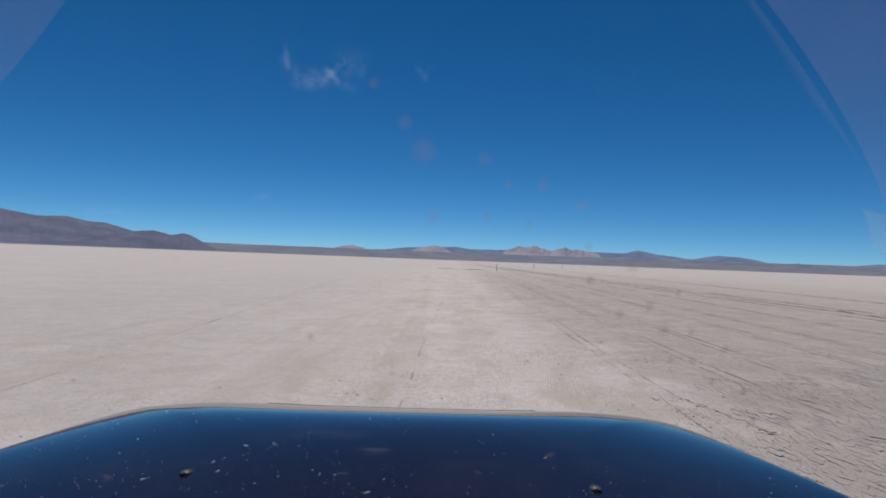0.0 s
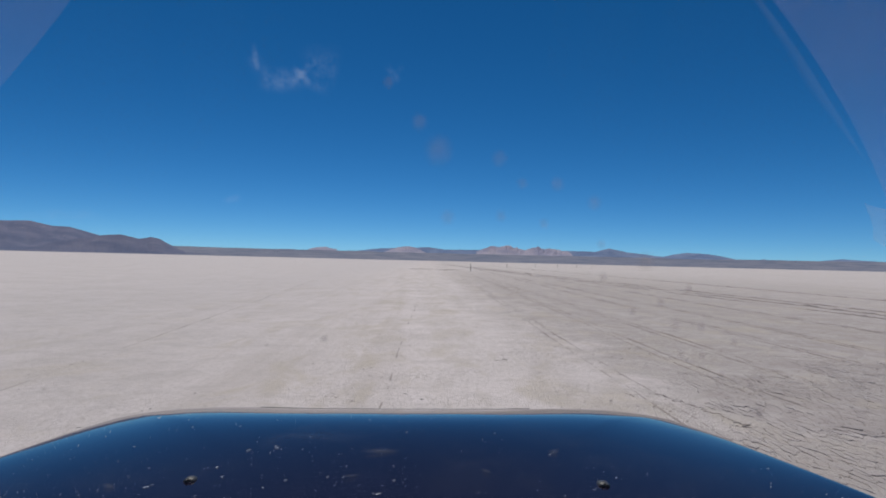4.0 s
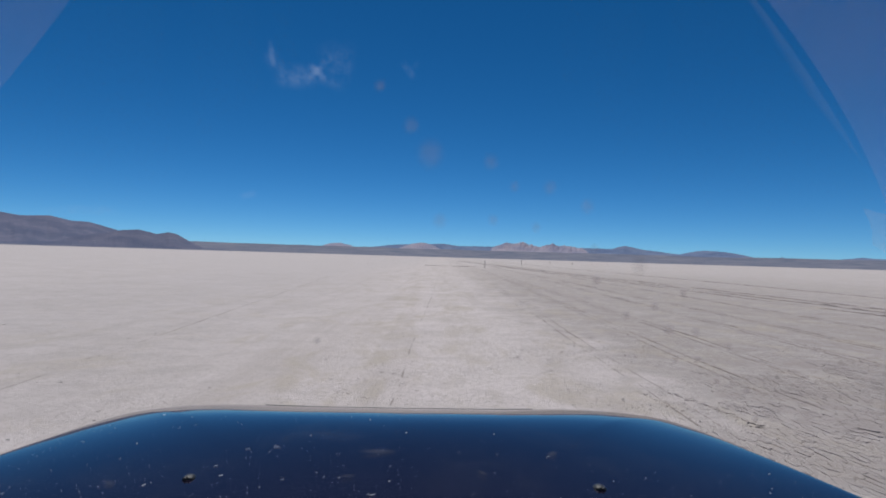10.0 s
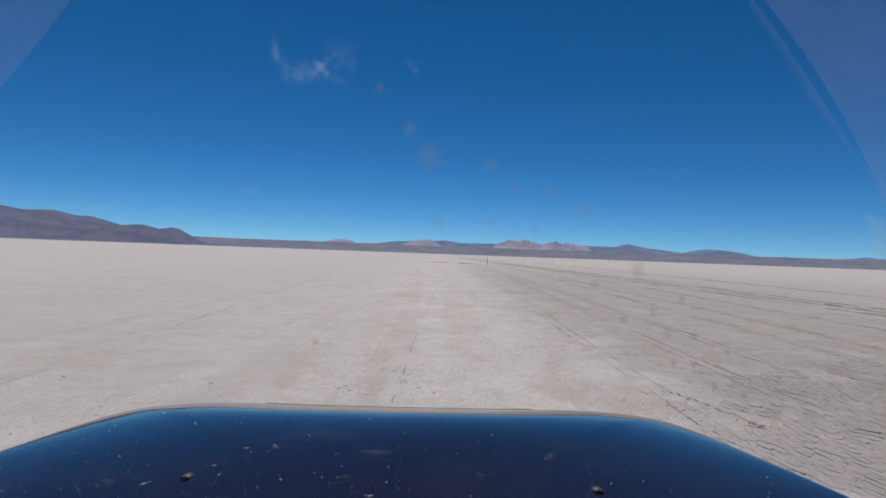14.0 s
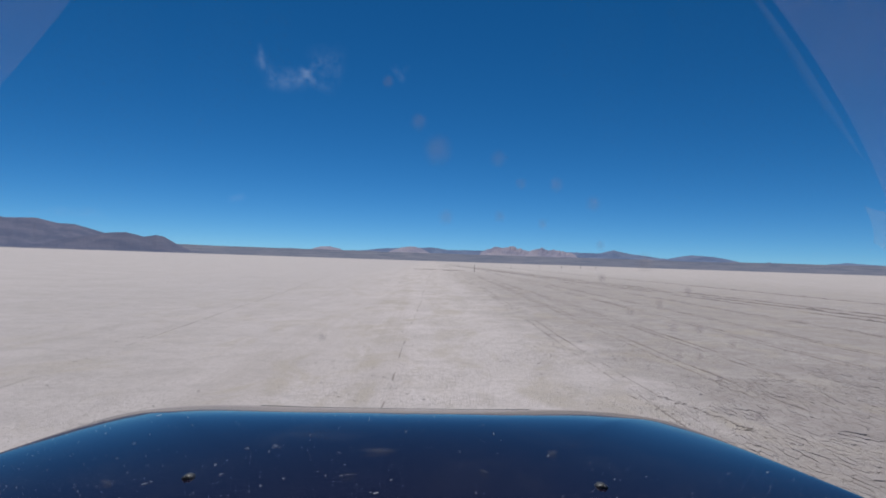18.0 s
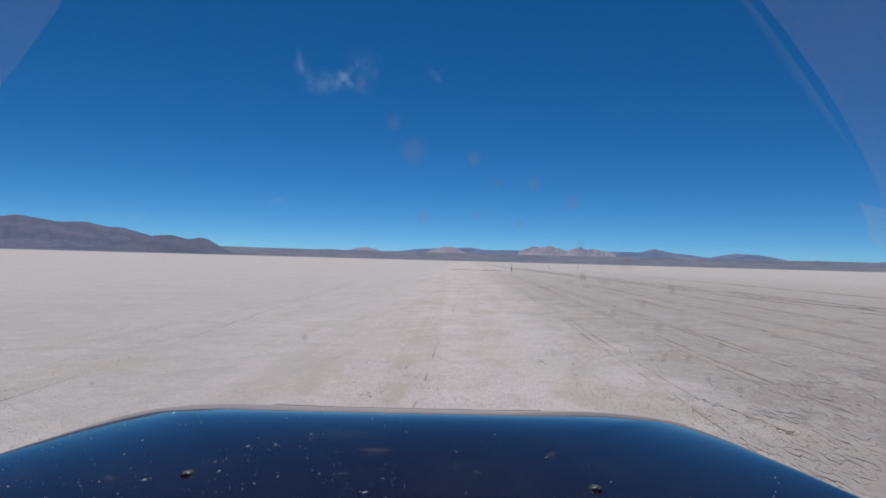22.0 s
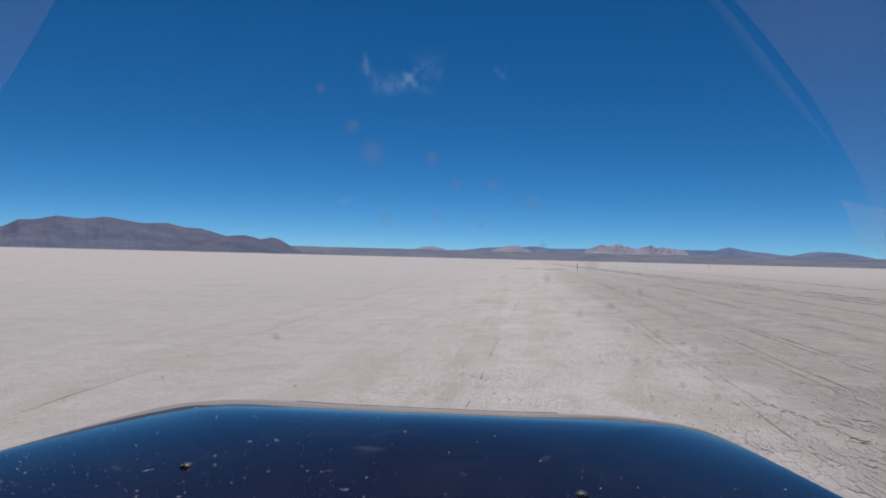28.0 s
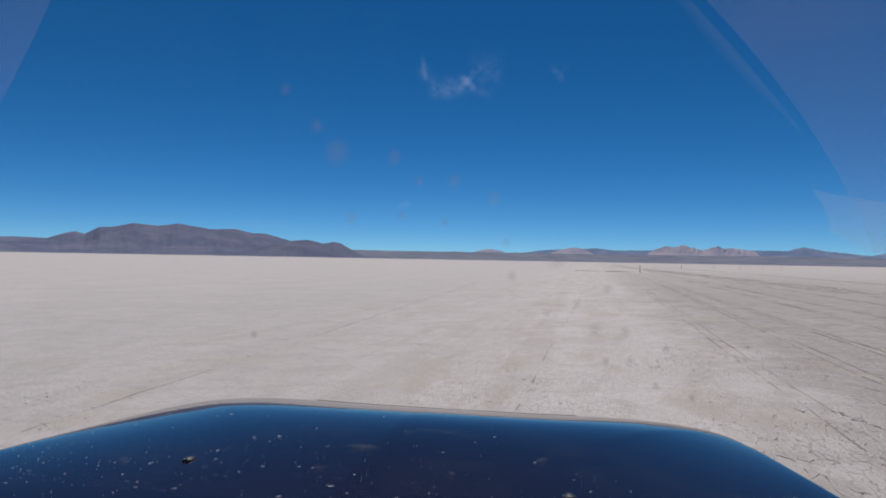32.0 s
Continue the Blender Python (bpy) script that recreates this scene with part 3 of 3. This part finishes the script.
        faces += [(first + q, first + (q + 1) % 7, first + 7) for q in range(7)]
    return mesh_from("paint_chips", verts, faces, False)


tagged(put_mesh("paint_chips", chips(), CHIP, bonnet, None, "white stone chips and stuck grit"), kind="stuff")


def slab(corners, thick, edge=0.012):
    """A panel between four corners, with rounded edges."""
    bm = bmesh.new()
    vs = [bm.verts.new(c) for c in corners]
    f = bm.faces.new(vs)
    bm.normal_update()
    n = f.normal.copy()
    ext = bmesh.ops.extrude_face_region(bm, geom=[f])
    for v in ext["geom"]:
        if isinstance(v, bmesh.types.BMVert):
            v.co -= n * thick
    bmesh.ops.recalc_face_normals(bm, faces=bm.faces[:])
    bmesh.ops.bevel(bm, geom=bm.edges[:], offset=min(edge, thick * 0.4), segments=2, affect="EDGES")
    return bm


def nose():
    """The wings and front under the bonnet."""
    levels = [(0.42, 0.93), (0.5, 0.985), (0.8, 0.995), (1.04, 0.985)]
    verts = [(p.x * s, (p.y - 0.2) * s + 0.2, z) for z, s in levels for p in OUTLINE]
    n = len(OUTLINE)
    faces = grid_faces(4, n, True) + [tuple(reversed(range(n))), tuple(range(3 * n, 4 * n))]
    return mesh_from("front_body", verts, faces, False)


put_mesh("front_body", nose(), PAINT, car)
part("floor_pan", slab([(-0.79, -2.5, 0.5), (0.79, -2.5, 0.5), (0.79, 0.6, 0.5), (-0.79, 0.6, 0.5)], 0.1), PLASTIC, car, "black underside")
part("tailgate", slab([(0.8, -2.52, 0.45), (0.8, -2.52, 1.95), (-0.8, -2.52, 1.95), (-0.8, -2.52, 0.45)], 0.05), PAINT, car)
part("roof", slab([(-0.74, -2.5, 1.99), (0.74, -2.5, 1.99), (0.74, 0.69, 1.99), (-0.74, 0.69, 1.99)], 0.05), PAINT, car)
part("dashboard", slab([(-0.77, 0.16, 1.13), (0.77, 0.16, 1.13), (0.77, 0.85, 1.12), (-0.77, 0.85, 1.12)], 0.12, 0.03), PLASTIC, car, "matt black dashboard")
for side in (-1, 1):
    for ya, yb in ((-0.5, 0.64), (-1.55, -0.52), (-2.5, -1.57)):
        xs = side * 0.815
        part("side_panel", slab([(xs, ya, 0.45), (xs, yb, 0.45), (xs, yb, 1.14), (xs, ya, 1.14)], 0.05 * side), PAINT, car)
    for y0, y1 in ((0.88, 0.69), (-0.5, -0.5), (-1.55, -1.55), (-2.44, -2.44)):
        part("pillar", slab([(side * 0.79, y0 - 0.03, 1.12), (side * 0.79, y0 + 0.03, 1.12), (side * 0.73, y1 + 0.03, 1.96), (side * 0.73, y1 - 0.03, 1.96)],
                            0.05 * side), PAINT, car)


def wheel(x, y):
    """A tyre and a steel rim, turned about the axle."""
    def lathe(profile, segs=36):
        verts = [(px, r * math.cos(2 * math.pi * j / segs), r * math.sin(2 * math.pi * j / segs)) for px, r in profile for j in range(segs)]
        return verts, grid_faces(len(profile), segs, True)
    tyre_v, tyre_f = lathe([(-0.10, 0.23), (-0.115, 0.28), (-0.115, 0.34), (-0.09, 0.375), (0, 0.38), (0.09, 0.375), (0.115, 0.34), (0.115, 0.28), (0.10, 0.23), (-0.10, 0.23)])
    rim_v, rim_f = lathe([(-0.09, 0.229), (-0.05, 0.20), (-0.02, 0.08), (-0.02, 0.01), (0.02, 0.01), (0.02, 0.08), (0.05, 0.20), (0.09, 0.229)])
    w = put_mesh("wheel", mesh_from("tyre", tyre_v, tyre_f), RUBBER, car, pose(x, y, 0.375), "black tyre on a steel rim")
    put_mesh("rim", mesh_from("rim", rim_v, rim_f), STEEL, w)


for wx in (-0.7, 0.7):
    for wy in (1.02, -1.55):
        wheel(wx, wy)

# ---- windscreen, in the car's own metres ----


GLASS_REACH = 1.5
EYE_IN_CAR = CAR_POSE.inverted() @ EYE


def on_glass(x, z, lift=0.0):
    """A point of the glass, named by where its line from the driver's eye meets an upright plane half a metre ahead."""
    return EYE_IN_CAR + GLASS_REACH * (Vector((x + 0.085, 0.62 - (z - 1.2) * 0.25, z)) - EYE_IN_CAR) - Vector((0, lift, 0))


def sheet(name, left, right, z0, z1, material, lift, label="", parent=None, count=24):
    """A film on the glass between two edges given as x at each height."""
    verts = []
    for i in range(count + 1):
        z = z0 + (z1 - z0) * i / count
        a, b = left(z), right(z)
        for k in range(9):
            verts.append(on_glass(a + (b - a) * k / 8, z, lift))
    ob = put_mesh(name, mesh_from(name, verts, grid_faces(count + 1, 9)), material, parent, None, label)
    ob.visible_shadow = False
    return ob


windscreen = sheet("windscreen", lambda z: -0.60, lambda z: 0.45, 1.315, 1.80, GLASS, 0.0, "upright clear windscreen, dusty outside the wiped area", car)


def right_arc(z):
    """The outer edge of the wiper's sweep: an arc."""
    return 0.3638 - 0.5573 * (z - 1.6) - 1.5857 * (z - 1.6) ** 2


def left_arc(z):
    return -0.4371 + 1.1658 * (z - 1.6) - 1.0871 * (z - 1.6) ** 2


sheet("dust_film", right_arc, lambda z: 0.45, 1.56, 1.79, DUST, 0.003, "lavender-grey dust outside the wiper's arc", windscreen)
sheet("dust_film", lambda z: -0.60, left_arc, 1.45, 1.79, DUST, 0.003, "lavender-grey dust outside the wiper's arc", windscreen)


def clear_edge(z):
    """The clean line that the tip of the blade leaves inside the arc."""
    return right_arc(z) - 0.0105 + 0.008 * max(0.0, (1.70 - z) / 0.10) ** 1.5


def streak_edge(z):
    return min(0.3306 - 0.4652 * (z - 1.6) - 1.5438 * (z - 1.6) ** 2, clear_edge(z) - 0.0015)


for share in (1.0, 0.7, 0.4):
    sheet("dust_streak", lambda z: clear_edge(z) + (streak_edge(z) - clear_edge(z)) * share * min(1.0, max(0.0, (z - 1.64) / 0.06)), clear_edge, 1.64, 1.79,
          DUST_THIN, 0.003 + 0.003 * share, "thin streak of dust left by the wiper", windscreen)


def sticker():
    pts = [(0.3394, 1.6037), (0.349, 1.6012), (0.40, 1.592), (0.42, 1.55), (0.40, 1.55), (0.353, 1.574), (0.3509, 1.5843), (0.346, 1.594)]
    return mesh_from("sticker", [on_glass(x, z, 0.006) for x, z in pts], [tuple(range(len(pts)))], False)


_st = put_mesh("sticker", sticker(), STICKER, windscreen, None, "pale clear sticker with a curled corner")
_st.visible_shadow = False


def splash_mesh():
    verts, uvs = [(0, 0, 0)], [(0.5, 0.5)]
    for j in range(18):
        a = 2 * math.pi * j / 18
        verts.append((math.cos(a), 0, math.sin(a)))
        uvs.append((0.5 + 0.5 * math.cos(a), 0.5 + 0.5 * math.sin(a)))
    return mesh_from("splash", verts, [(0, 1 + j, 1 + (j + 1) % 18) for j in range(18)], True, uvs)


SPLASH_MESH = splash_mesh()
SPLASH_MESH.materials.append(SPLASH)
for sx, sz, sr in ((-0.018, 1.636, 0.0145), (0.031, 1.631, 0.008), (0.08, 1.612, 0.0074), (0.112, 1.598, 0.008), (-0.009, 1.583, 0.008),
                   (0.035, 1.585, 0.006), (0.071, 1.58, 0.0055), (0.051, 1.612, 0.0055), (-0.034, 1.657, 0.008), (0.121, 1.564, 0.0055),
                   (-0.059, 1.686, 0.006), (0.192, 1.496, 0.007), (0.215, 1.495, 0.005), (0.177, 1.516, 0.005), (0.153, 1.508, 0.005),
                   (0.125, 1.537, 0.005), (0.16, 1.551, 0.01), (0.246, 1.482, 0.0044), (0.239, 1.451, 0.0044), (0.267, 1.443, 0.0044),
                   (0.219, 1.47, 0.0044), (-0.111, 1.478, 0.0044), (0.2, 1.47, 0.0044), (0.279, 1.416, 0.005), (0.2, 1.528, 0.0044)):
    ob = put_mesh("dried_splash", SPLASH_MESH, None, windscreen, Matrix.Translation(on_glass(sx, sz, 0.005)) @ Matrix.Diagonal((GLASS_REACH * sr, 1.0, GLASS_REACH * sr * 1.1, 1)))
    ob.visible_shadow = False

SMEAR_MESH = splash_mesh()
SMEAR_MESH.materials.append(SMEAR)
for hx, hy, hr, turn in ((0.29, 1.14, 0.024, 62), (-0.02, 1.10, 0.040, 3), (-0.435, 1.01, 0.020, -40), (0.155, 1.03, 0.016, -60), (-0.06, 1.0, 0.018, 20)):
    put_mesh("dust_smear", SMEAR_MESH, None, bonnet, pose(hx, hy, skin(hx, hy) + 0.003, 90, 0, 0) @ pose(0, 0, 0, 0, turn, 0) @ Matrix.Diagonal((hr, 1.0, hr * 0.45, 1)))

# ---- marks on the lake bed ----


def clod(rng, size):
    """A few corners of one broken lump of mud."""
    verts = []
    long, turn = rng.uniform(1.0, 1.9), rng.random() * 3.14
    for ring, z in ((0.8, 0.0), (1.0, 0.3), (0.5, 0.7)):
        for j in range(5):
            a = 2 * math.pi * (j + 0.7 * rng.random()) / 5
            k = ring * rng.uniform(0.4, 1.25) * size
            u, v = k * math.cos(a) * long, k * math.sin(a)
            verts.append(Vector((u * math.cos(turn) - v * math.sin(turn), u * math.sin(turn) + v * math.cos(turn), z * size * rng.uniform(0.4, 1.1))))
    faces = grid_faces(3, 5, True) + [(10, 11, 12, 13, 14)]
    return verts, faces


def rut(x0, y0, y1, height, seed, lean=0.0, bend=0.0, clods=60):
    """A tyre's rut: two low crumbling banks of pushed-up mud with lumps beside them."""
    rng = random.Random(seed)
    verts, faces, y, ys = [], [], y0, []
    while y < y1:
        ys.append(y)
        y += max(0.05, 0.006 * y)
    at = lambda y: x0 + lean * y + bend * (y - y0) ** 2 + 0.10 * n3(y * 0.11, seed) + 0.03 * n3(y * 0.7, seed)
    for bank in ((-0.11, 0.11) if x0 > 0 else (0.0,)):
        first = len(verts)
        for y in ys:
            h = height * (0.7 + 1.3 * n3(y * 0.9, seed + bank * 9, 2.0) + 0.9 * n3(y * 8.7, seed, bank * 30)) * (0.75 + 1.1 * n3(y * 0.17, seed, 9))
            h = max(h, 0.12 * height)
            x, z = at(y) + bank, bed_height(at(y), y)
            w = 0.026 + 0.014 * n3(y * 2.1, seed, 4)
            for dx, dz in ((-w, -0.012), (-w * 0.35, h * 0.8), (w * 0.3, h), (w, -0.012)):
                verts.append((x + dx, y + 0.03 * n3(y * 5, dx * 40), z + dz - 0.002))
        faces += [tuple(first + i for i in f) for f in grid_faces(len(ys), 4)]
    for _ in range(clods):
        y = y0 + (min(y1, y0 + 40) - y0) * rng.random() ** 1.6
        v, f = clod(rng, rng.uniform(0.004, 0.016) * (1 + y / 50))
        first, x = len(verts), at(y) + rng.gauss(0, 0.16)
        spin = rng.random() * 6.3
        z = bed_height(x, y) - 0.004
        verts += [Matrix.Rotation(spin, 3, "Z") @ p + Vector((x, y, z)) for p in v]
        faces += [tuple(first + i for i in q) for q in f]
    ob = put_mesh("wheel_rut", mesh_from("wheel_rut", verts, faces, False), BANK, ground)
    return tagged(ob, "crumbling banks of an old tyre rut in dry mud", kind="stuff")


for k, (x0, y0, y1, h, lean, clods) in enumerate((
        (5.2, 5.5, 60, 0.014, 0.004, 200), (8.6, 8, 120, 0.019, 0.006, 260), (15.6, 12, 260, 0.030, -0.040, 300), (17.0, 12, 260, 0.042, -0.045, 400),
        (18.3, 13, 260, 0.042, -0.045, 400), (24.0, 18, 300, 0.04, 0.0, 200), (-4.1, 4.5, 120, 0.008, -0.085, 120), (2.5, 4.6, 70, 0.009, 0.012, 200), (3.9, 5.0, 90, 0.015, 0.016, 300), (6.9, 6.0, 140, 0.018, 0.020, 260), (11.2, 9.0, 200, 0.022, 0.010, 260), (-0.55, 4.4, 80, 0.0035, 0.004, 60))):
    rut(x0, y0, y1, h, 40 + k, lean, 0.0, clods)


def crossing_rut(points, height, seed, clods=250):
    """An old rut that turns across the way: one crumbling bank along a curve, with lumps beside it."""
    rng = random.Random(seed)
    path = rounded([(*p, 0.0) for p in points], 90)
    verts, faces = [], []
    for i, p in enumerate(path):
        t = (path[min(i + 1, len(path) - 1)] - path[max(i - 1, 0)]).normalized()
        across = Vector((t.y, -t.x, 0))
        h = max(0.1, 0.7 + 1.3 * n3(i * 0.11, seed) + 0.8 * n3(i * 0.9, seed, 5)) * height
        w = height * (1.6 + 0.8 * n3(i * 0.3, seed, 4))
        p = p + across * 0.12 * n3(i * 0.17, seed, 8)
        for d, z in ((-w, -0.012), (-w * 0.3, h * 0.8), (w * 0.3, h), (w, -0.012)):
            q = p + across * d
            verts.append((q.x, q.y, bed_height(p.x, p.y) + z))
    faces += grid_faces(len(path), 4)
    for _ in range(clods):
        p = rng.choice(path)
        v, f = clod(rng, rng.uniform(0.15, 0.6) * height)
        base, first = Vector((p.x + rng.gauss(0, 0.25), p.y + rng.gauss(0, 0.25), bed_height(p.x, p.y) - 0.004)), len(verts)
        verts += [c + base for c in v]
        faces += [tuple(first + i for i in q) for q in f]
    ob = put_mesh("wheel_rut", mesh_from("wheel_rut", verts, faces, False), BANK, ground)
    return tagged(ob, "crumbling bank of an old tyre rut turning across the way", kind="stuff")


crossing_rut([(2.75, 7.6), (3.0, 6.6), (3.15, 5.8), (3.45, 5.1), (3.6, 4.4)], 0.007, 70, 220)


def loose_clods():
    """Lumps and crumbs of mud strewn over the bed."""
    rng = random.Random(5)
    verts, faces = [], []
    for k in range(38000):
        y = 3.1 + (10 if k % 4 else 45) * rng.random() ** 1.5
        x = rng.gauss(3.8, 2.4) if k % 5 > 1 else rng.uniform(-1.1, 1.1) * y
        if n3(x * 0.5, y * 0.4, 7.0) + 0.9 * n3(x * 2.3, y * 2.3, 2.0) < 0.12:
            continue
        v, f = clod(rng, (0.0032 + 0.013 * rng.random() ** 5) * (1 + y / 40))
        first = len(verts)
        base = Vector((x, y, bed_height(x, y) - 0.003))
        verts += [p + base for p in v]
        faces += [tuple(first + i for i in q) for q in f]
    ob = put_mesh("mud_crumbs", mesh_from("mud_crumbs", verts, faces, False), CLOD, ground)
    return tagged(ob, "strewn crumbs of dry mud", kind="stuff")


loose_clods()

# ---- stakes and boards farther out ----


def stake(x, y, height, lean):
    h = new("stake")
    h.matrix_basis = pose(x, y, bed_height(x, y) - 0.05, 0, lean, 0)
    post = bmesh.new()
    bmesh.ops.create_cube(post, size=1.0, matrix=pose(0, 0, height / 2) @ Matrix.Diagonal((0.085, 0.085, height, 1)))
    bmesh.ops.subdivide_edges(post, edges=[e for e in post.edges if abs(e.verts[0].co.z - e.verts[1].co.z) > 0.5], cuts=7, use_grid_fill=True)
    bmesh.ops.bevel(post, geom=[e for e in post.edges if abs(e.verts[0].co.z - e.verts[1].co.z) > 0.05], offset=0.008, segments=1, affect="EDGES")
    for v in post.verts:
        v.co.x += 0.012 * n3(v.co.z * 2.0, x)
        v.co.y += 0.008 * n3(v.co.z * 2.6, y)
        v.co.z += 0.02 * n3(v.co.x * 30, v.co.y * 30, x) if v.co.z > height * 0.97 else 0.0
    part("post", post, STAKE, h)
    face = bmesh.new()
    bmesh.ops.create_cube(face, size=1.0, matrix=pose(0, -0.046, height * 0.62) @ Matrix.Diagonal((0.06, 0.006, height * 0.66, 1)))
    plate = part("marker_plate", face, PLATE_WHITE, h, "pale marker strip with worn upright lettering")
    for k in range(9):
        bar = bmesh.new()
        bmesh.ops.create_cube(bar, size=1.0, matrix=pose(0.004 * (k % 3 - 1), -0.051, height * (0.34 + 0.068 * k)) @ Matrix.Diagonal((0.036, 0.004, height * 0.04, 1)))
        part("letter_bar", bar, RUBBER, plate)
    foot = bmesh.new()
    bmesh.ops.create_cone(foot, cap_ends=True, segments=10, radius1=0.16, radius2=0.05, depth=0.16, matrix=pose(0, 0, 0.05))
    for v in foot.verts:
        v.co.x += 0.03 * n3(v.co.x * 9, v.co.y * 9, 1.0)
        v.co.y += 0.03 * n3(v.co.x * 9, v.co.y * 9, 5.0)
    part("earth_mound", foot, BANK, h, "dark heaped mud round the foot")
    return tagged(h, "weathered grey marker stake with a pale lettered strip", "stake", "row of stakes")


for sx, sy, sh, sl in ((6.6, 100, 1.2, 0), (22.0, 178, 1.25, 1), (35.5, 210, 1.2, -2), (48.0, 235, 1.25, 1), (61.0, 260, 1.3, 0), (74.0, 286, 1.4, 2)):
    stake(sx, sy, sh, sl)


def board(x, y, length, width, turn, lift):
    b = bmesh.new()
    bmesh.ops.create_grid(b, x_segments=10, y_segments=2, size=0.5, matrix=Matrix.Diagonal((length, width, 1, 1)))
    ext = bmesh.ops.extrude_face_region(b, geom=b.faces[:])
    for v in ext["geom"]:
        if isinstance(v, bmesh.types.BMVert):
            v.co.z += 0.03
    for v in b.verts:
        t = v.co.x / length
        v.co.z += lift * t * t * 2 + 0.008 * n3(v.co.x * 3, turn)
        v.co.y += 0.012 * n3(v.co.x * 2.5, turn, 3)
    bmesh.ops.recalc_face_normals(b, faces=b.faces[:])
    ob = part("board", b, WOOD, None, "", False, pose(x, y, bed_height(x, y) - 0.004, 0, 0, turn))
    return tagged(ob, "weathered grey board lying in broken mud", "board", "scattered boards")


for bx, by, bl, bw, bt, bf in ((-2.2, 109, 1.9, 0.35, -8, 0.04), (-0.3, 109.5, 1.8, 0.25, -6, 0.10), (3.2, 108.2, 2.6, 0.3, -2, 0.03),
                               (3.1, 107.6, 2.7, 0.2, -3, 0.02), (3.5, 109.4, 1.6, 0.22, -4, 0.06), (5.2, 110.6, 1.1, 0.12, 5, 0.0)):
    board(bx, by, bl, bw, bt, bf)

# ---- cracked mud: each plate a piece with its own edges ----


def crack_plates():
    """Cells round scattered points, cut by the lines halfway to their neighbours, shrunk to leave the cracks open."""
    rng = random.Random(11)
    x0, x1, y0, y1, cell, long = -0.6, 9.0, 3.0, 10.5, 0.066, 3.3  # long: how far the plates are drawn out along the way
    nx, ny = int((x1 - x0) / cell), int((y1 - y0) / (cell * long))
    sites = {(i, j): (x0 + (i + 0.5 + rng.uniform(-0.49, 0.49)) * cell, y0 / long + (j + 0.5 + rng.uniform(-0.49, 0.49)) * cell)
             for i in range(nx) for j in range(ny)}
    rest_v, rest_f, made = [], [], 0
    for (i, j), (sx, sv) in sites.items():
        sy = sv * long
        keep = max(-0.4, (sx - 2.4) * 0.4) + 1.0 * n3(sx * 0.35, sy * 0.3, 6.0) + 1.2 * n3(sx * 1.5, sy * 1.5, 2.0) - max(0, sy - 6.0) * 0.3 - max(0, sx - 6.5) * 0.35
        if keep < 0.05:
            continue
        poly = [(sx - cell, sv - cell), (sx + cell, sv - cell), (sx + cell, sv + cell), (sx - cell, sv + cell)]
        for a in range(-2, 3):
            for b in range(-2, 3):
                other = sites.get((i + a, j + b))
                if other is None or (a == 0 and b == 0):
                    continue
                mx, my, dx, dy = (sx + other[0]) / 2, (sv + other[1]) / 2, other[0] - sx, other[1] - sv
                size = math.hypot(dx, dy)
                gap = 0.0004 + max(0.0008, 0.0040 - 0.0002 * sy) * max(0.0, min(1.0, 1.0 * abs(dx) / size - 0.70 + 1.6 * n3(mx * 5.0, my * 6.0, 4.0) + 1.3 * n3(mx * 0.8, my * 3.0, 9.0)))
                side = lambda p: ((p[0] - mx) * dx + (p[1] - my) * dy) / size + gap
                cut = []
                for q in range(len(poly)):
                    p, r = poly[q], poly[(q + 1) % len(poly)]
                    sp, sr = side(p), side(r)
                    if sp <= 0:
                        cut.append(p)
                    if (sp < 0) != (sr < 0) and sp != sr:
                        t = sp / (sp - sr)
                        cut.append((p[0] + (r[0] - p[0]) * t, p[1] + (r[1] - p[1]) * t))
                poly = cut
                if len(poly) < 3:
                    break
            if len(poly) < 3:
                break
        if len(poly) < 3:
            continue
        ragged = []
        for q, p in enumerate(poly):
            r = poly[(q + 1) % len(poly)]
            bits = 1 + int(math.hypot(r[0] - p[0], r[1] - p[1]) / (cell * 0.22))
            for k in range(bits):
                px, pv = p[0] + (r[0] - p[0]) * k / bits, p[1] + (r[1] - p[1]) * k / bits
                jag_x, jag_y = n3(px * 26.0, pv * 26.0, 1.0) + 1.2 * n3(px * 9.0, pv * 9.0, 3.0), n3(px * 26.0, pv * 26.0, 8.0)
                ragged.append((px + cell * 0.30 * jag_x, (pv + cell * 0.18 * jag_y) * long))
        poly, n = ragged, len(ragged)
        top = 0.003 + 0.007 * min(1.0, keep) + 0.003 * rng.random() ** 2
        tx, ty = rng.gauss(0, 0.03), rng.gauss(0, 0.02)
        h = bed_height(sx, sy)
        verts = [(px - sx, py - sy, -0.02) for px, py in poly]
        verts += [(px - sx, py - sy, top - 0.0016 + (px - sx) * tx + (py - sy) * ty) for px, py in poly]
        verts += [((px - sx) * 0.965, (py - sy) * 0.965, top + (px - sx) * tx + (py - sy) * ty) for px, py in poly]
        faces = grid_faces(3, n, True) + [tuple(range(2 * n, 3 * n))]
        if made < 300 and 2.2 < sx < 4.2 and 3.6 < sy < 7.0:
            made += 1
            put_mesh("mud_plate", mesh_from("mud_plate", verts, faces, False), PLATE, ground, pose(sx, sy, h))
        else:
            first = len(rest_v)
            rest_v += [(vx + sx, vy + sy, vz + h) for vx, vy, vz in verts]
            rest_f += [tuple(first + q for q in f) for f in faces]
    ob = put_mesh("mud_plates", mesh_from("mud_plates", rest_v, rest_f, False), PLATE, ground)
    tagged(ob, "field of curled, cracked mud plates", kind="stuff")


crack_plates()
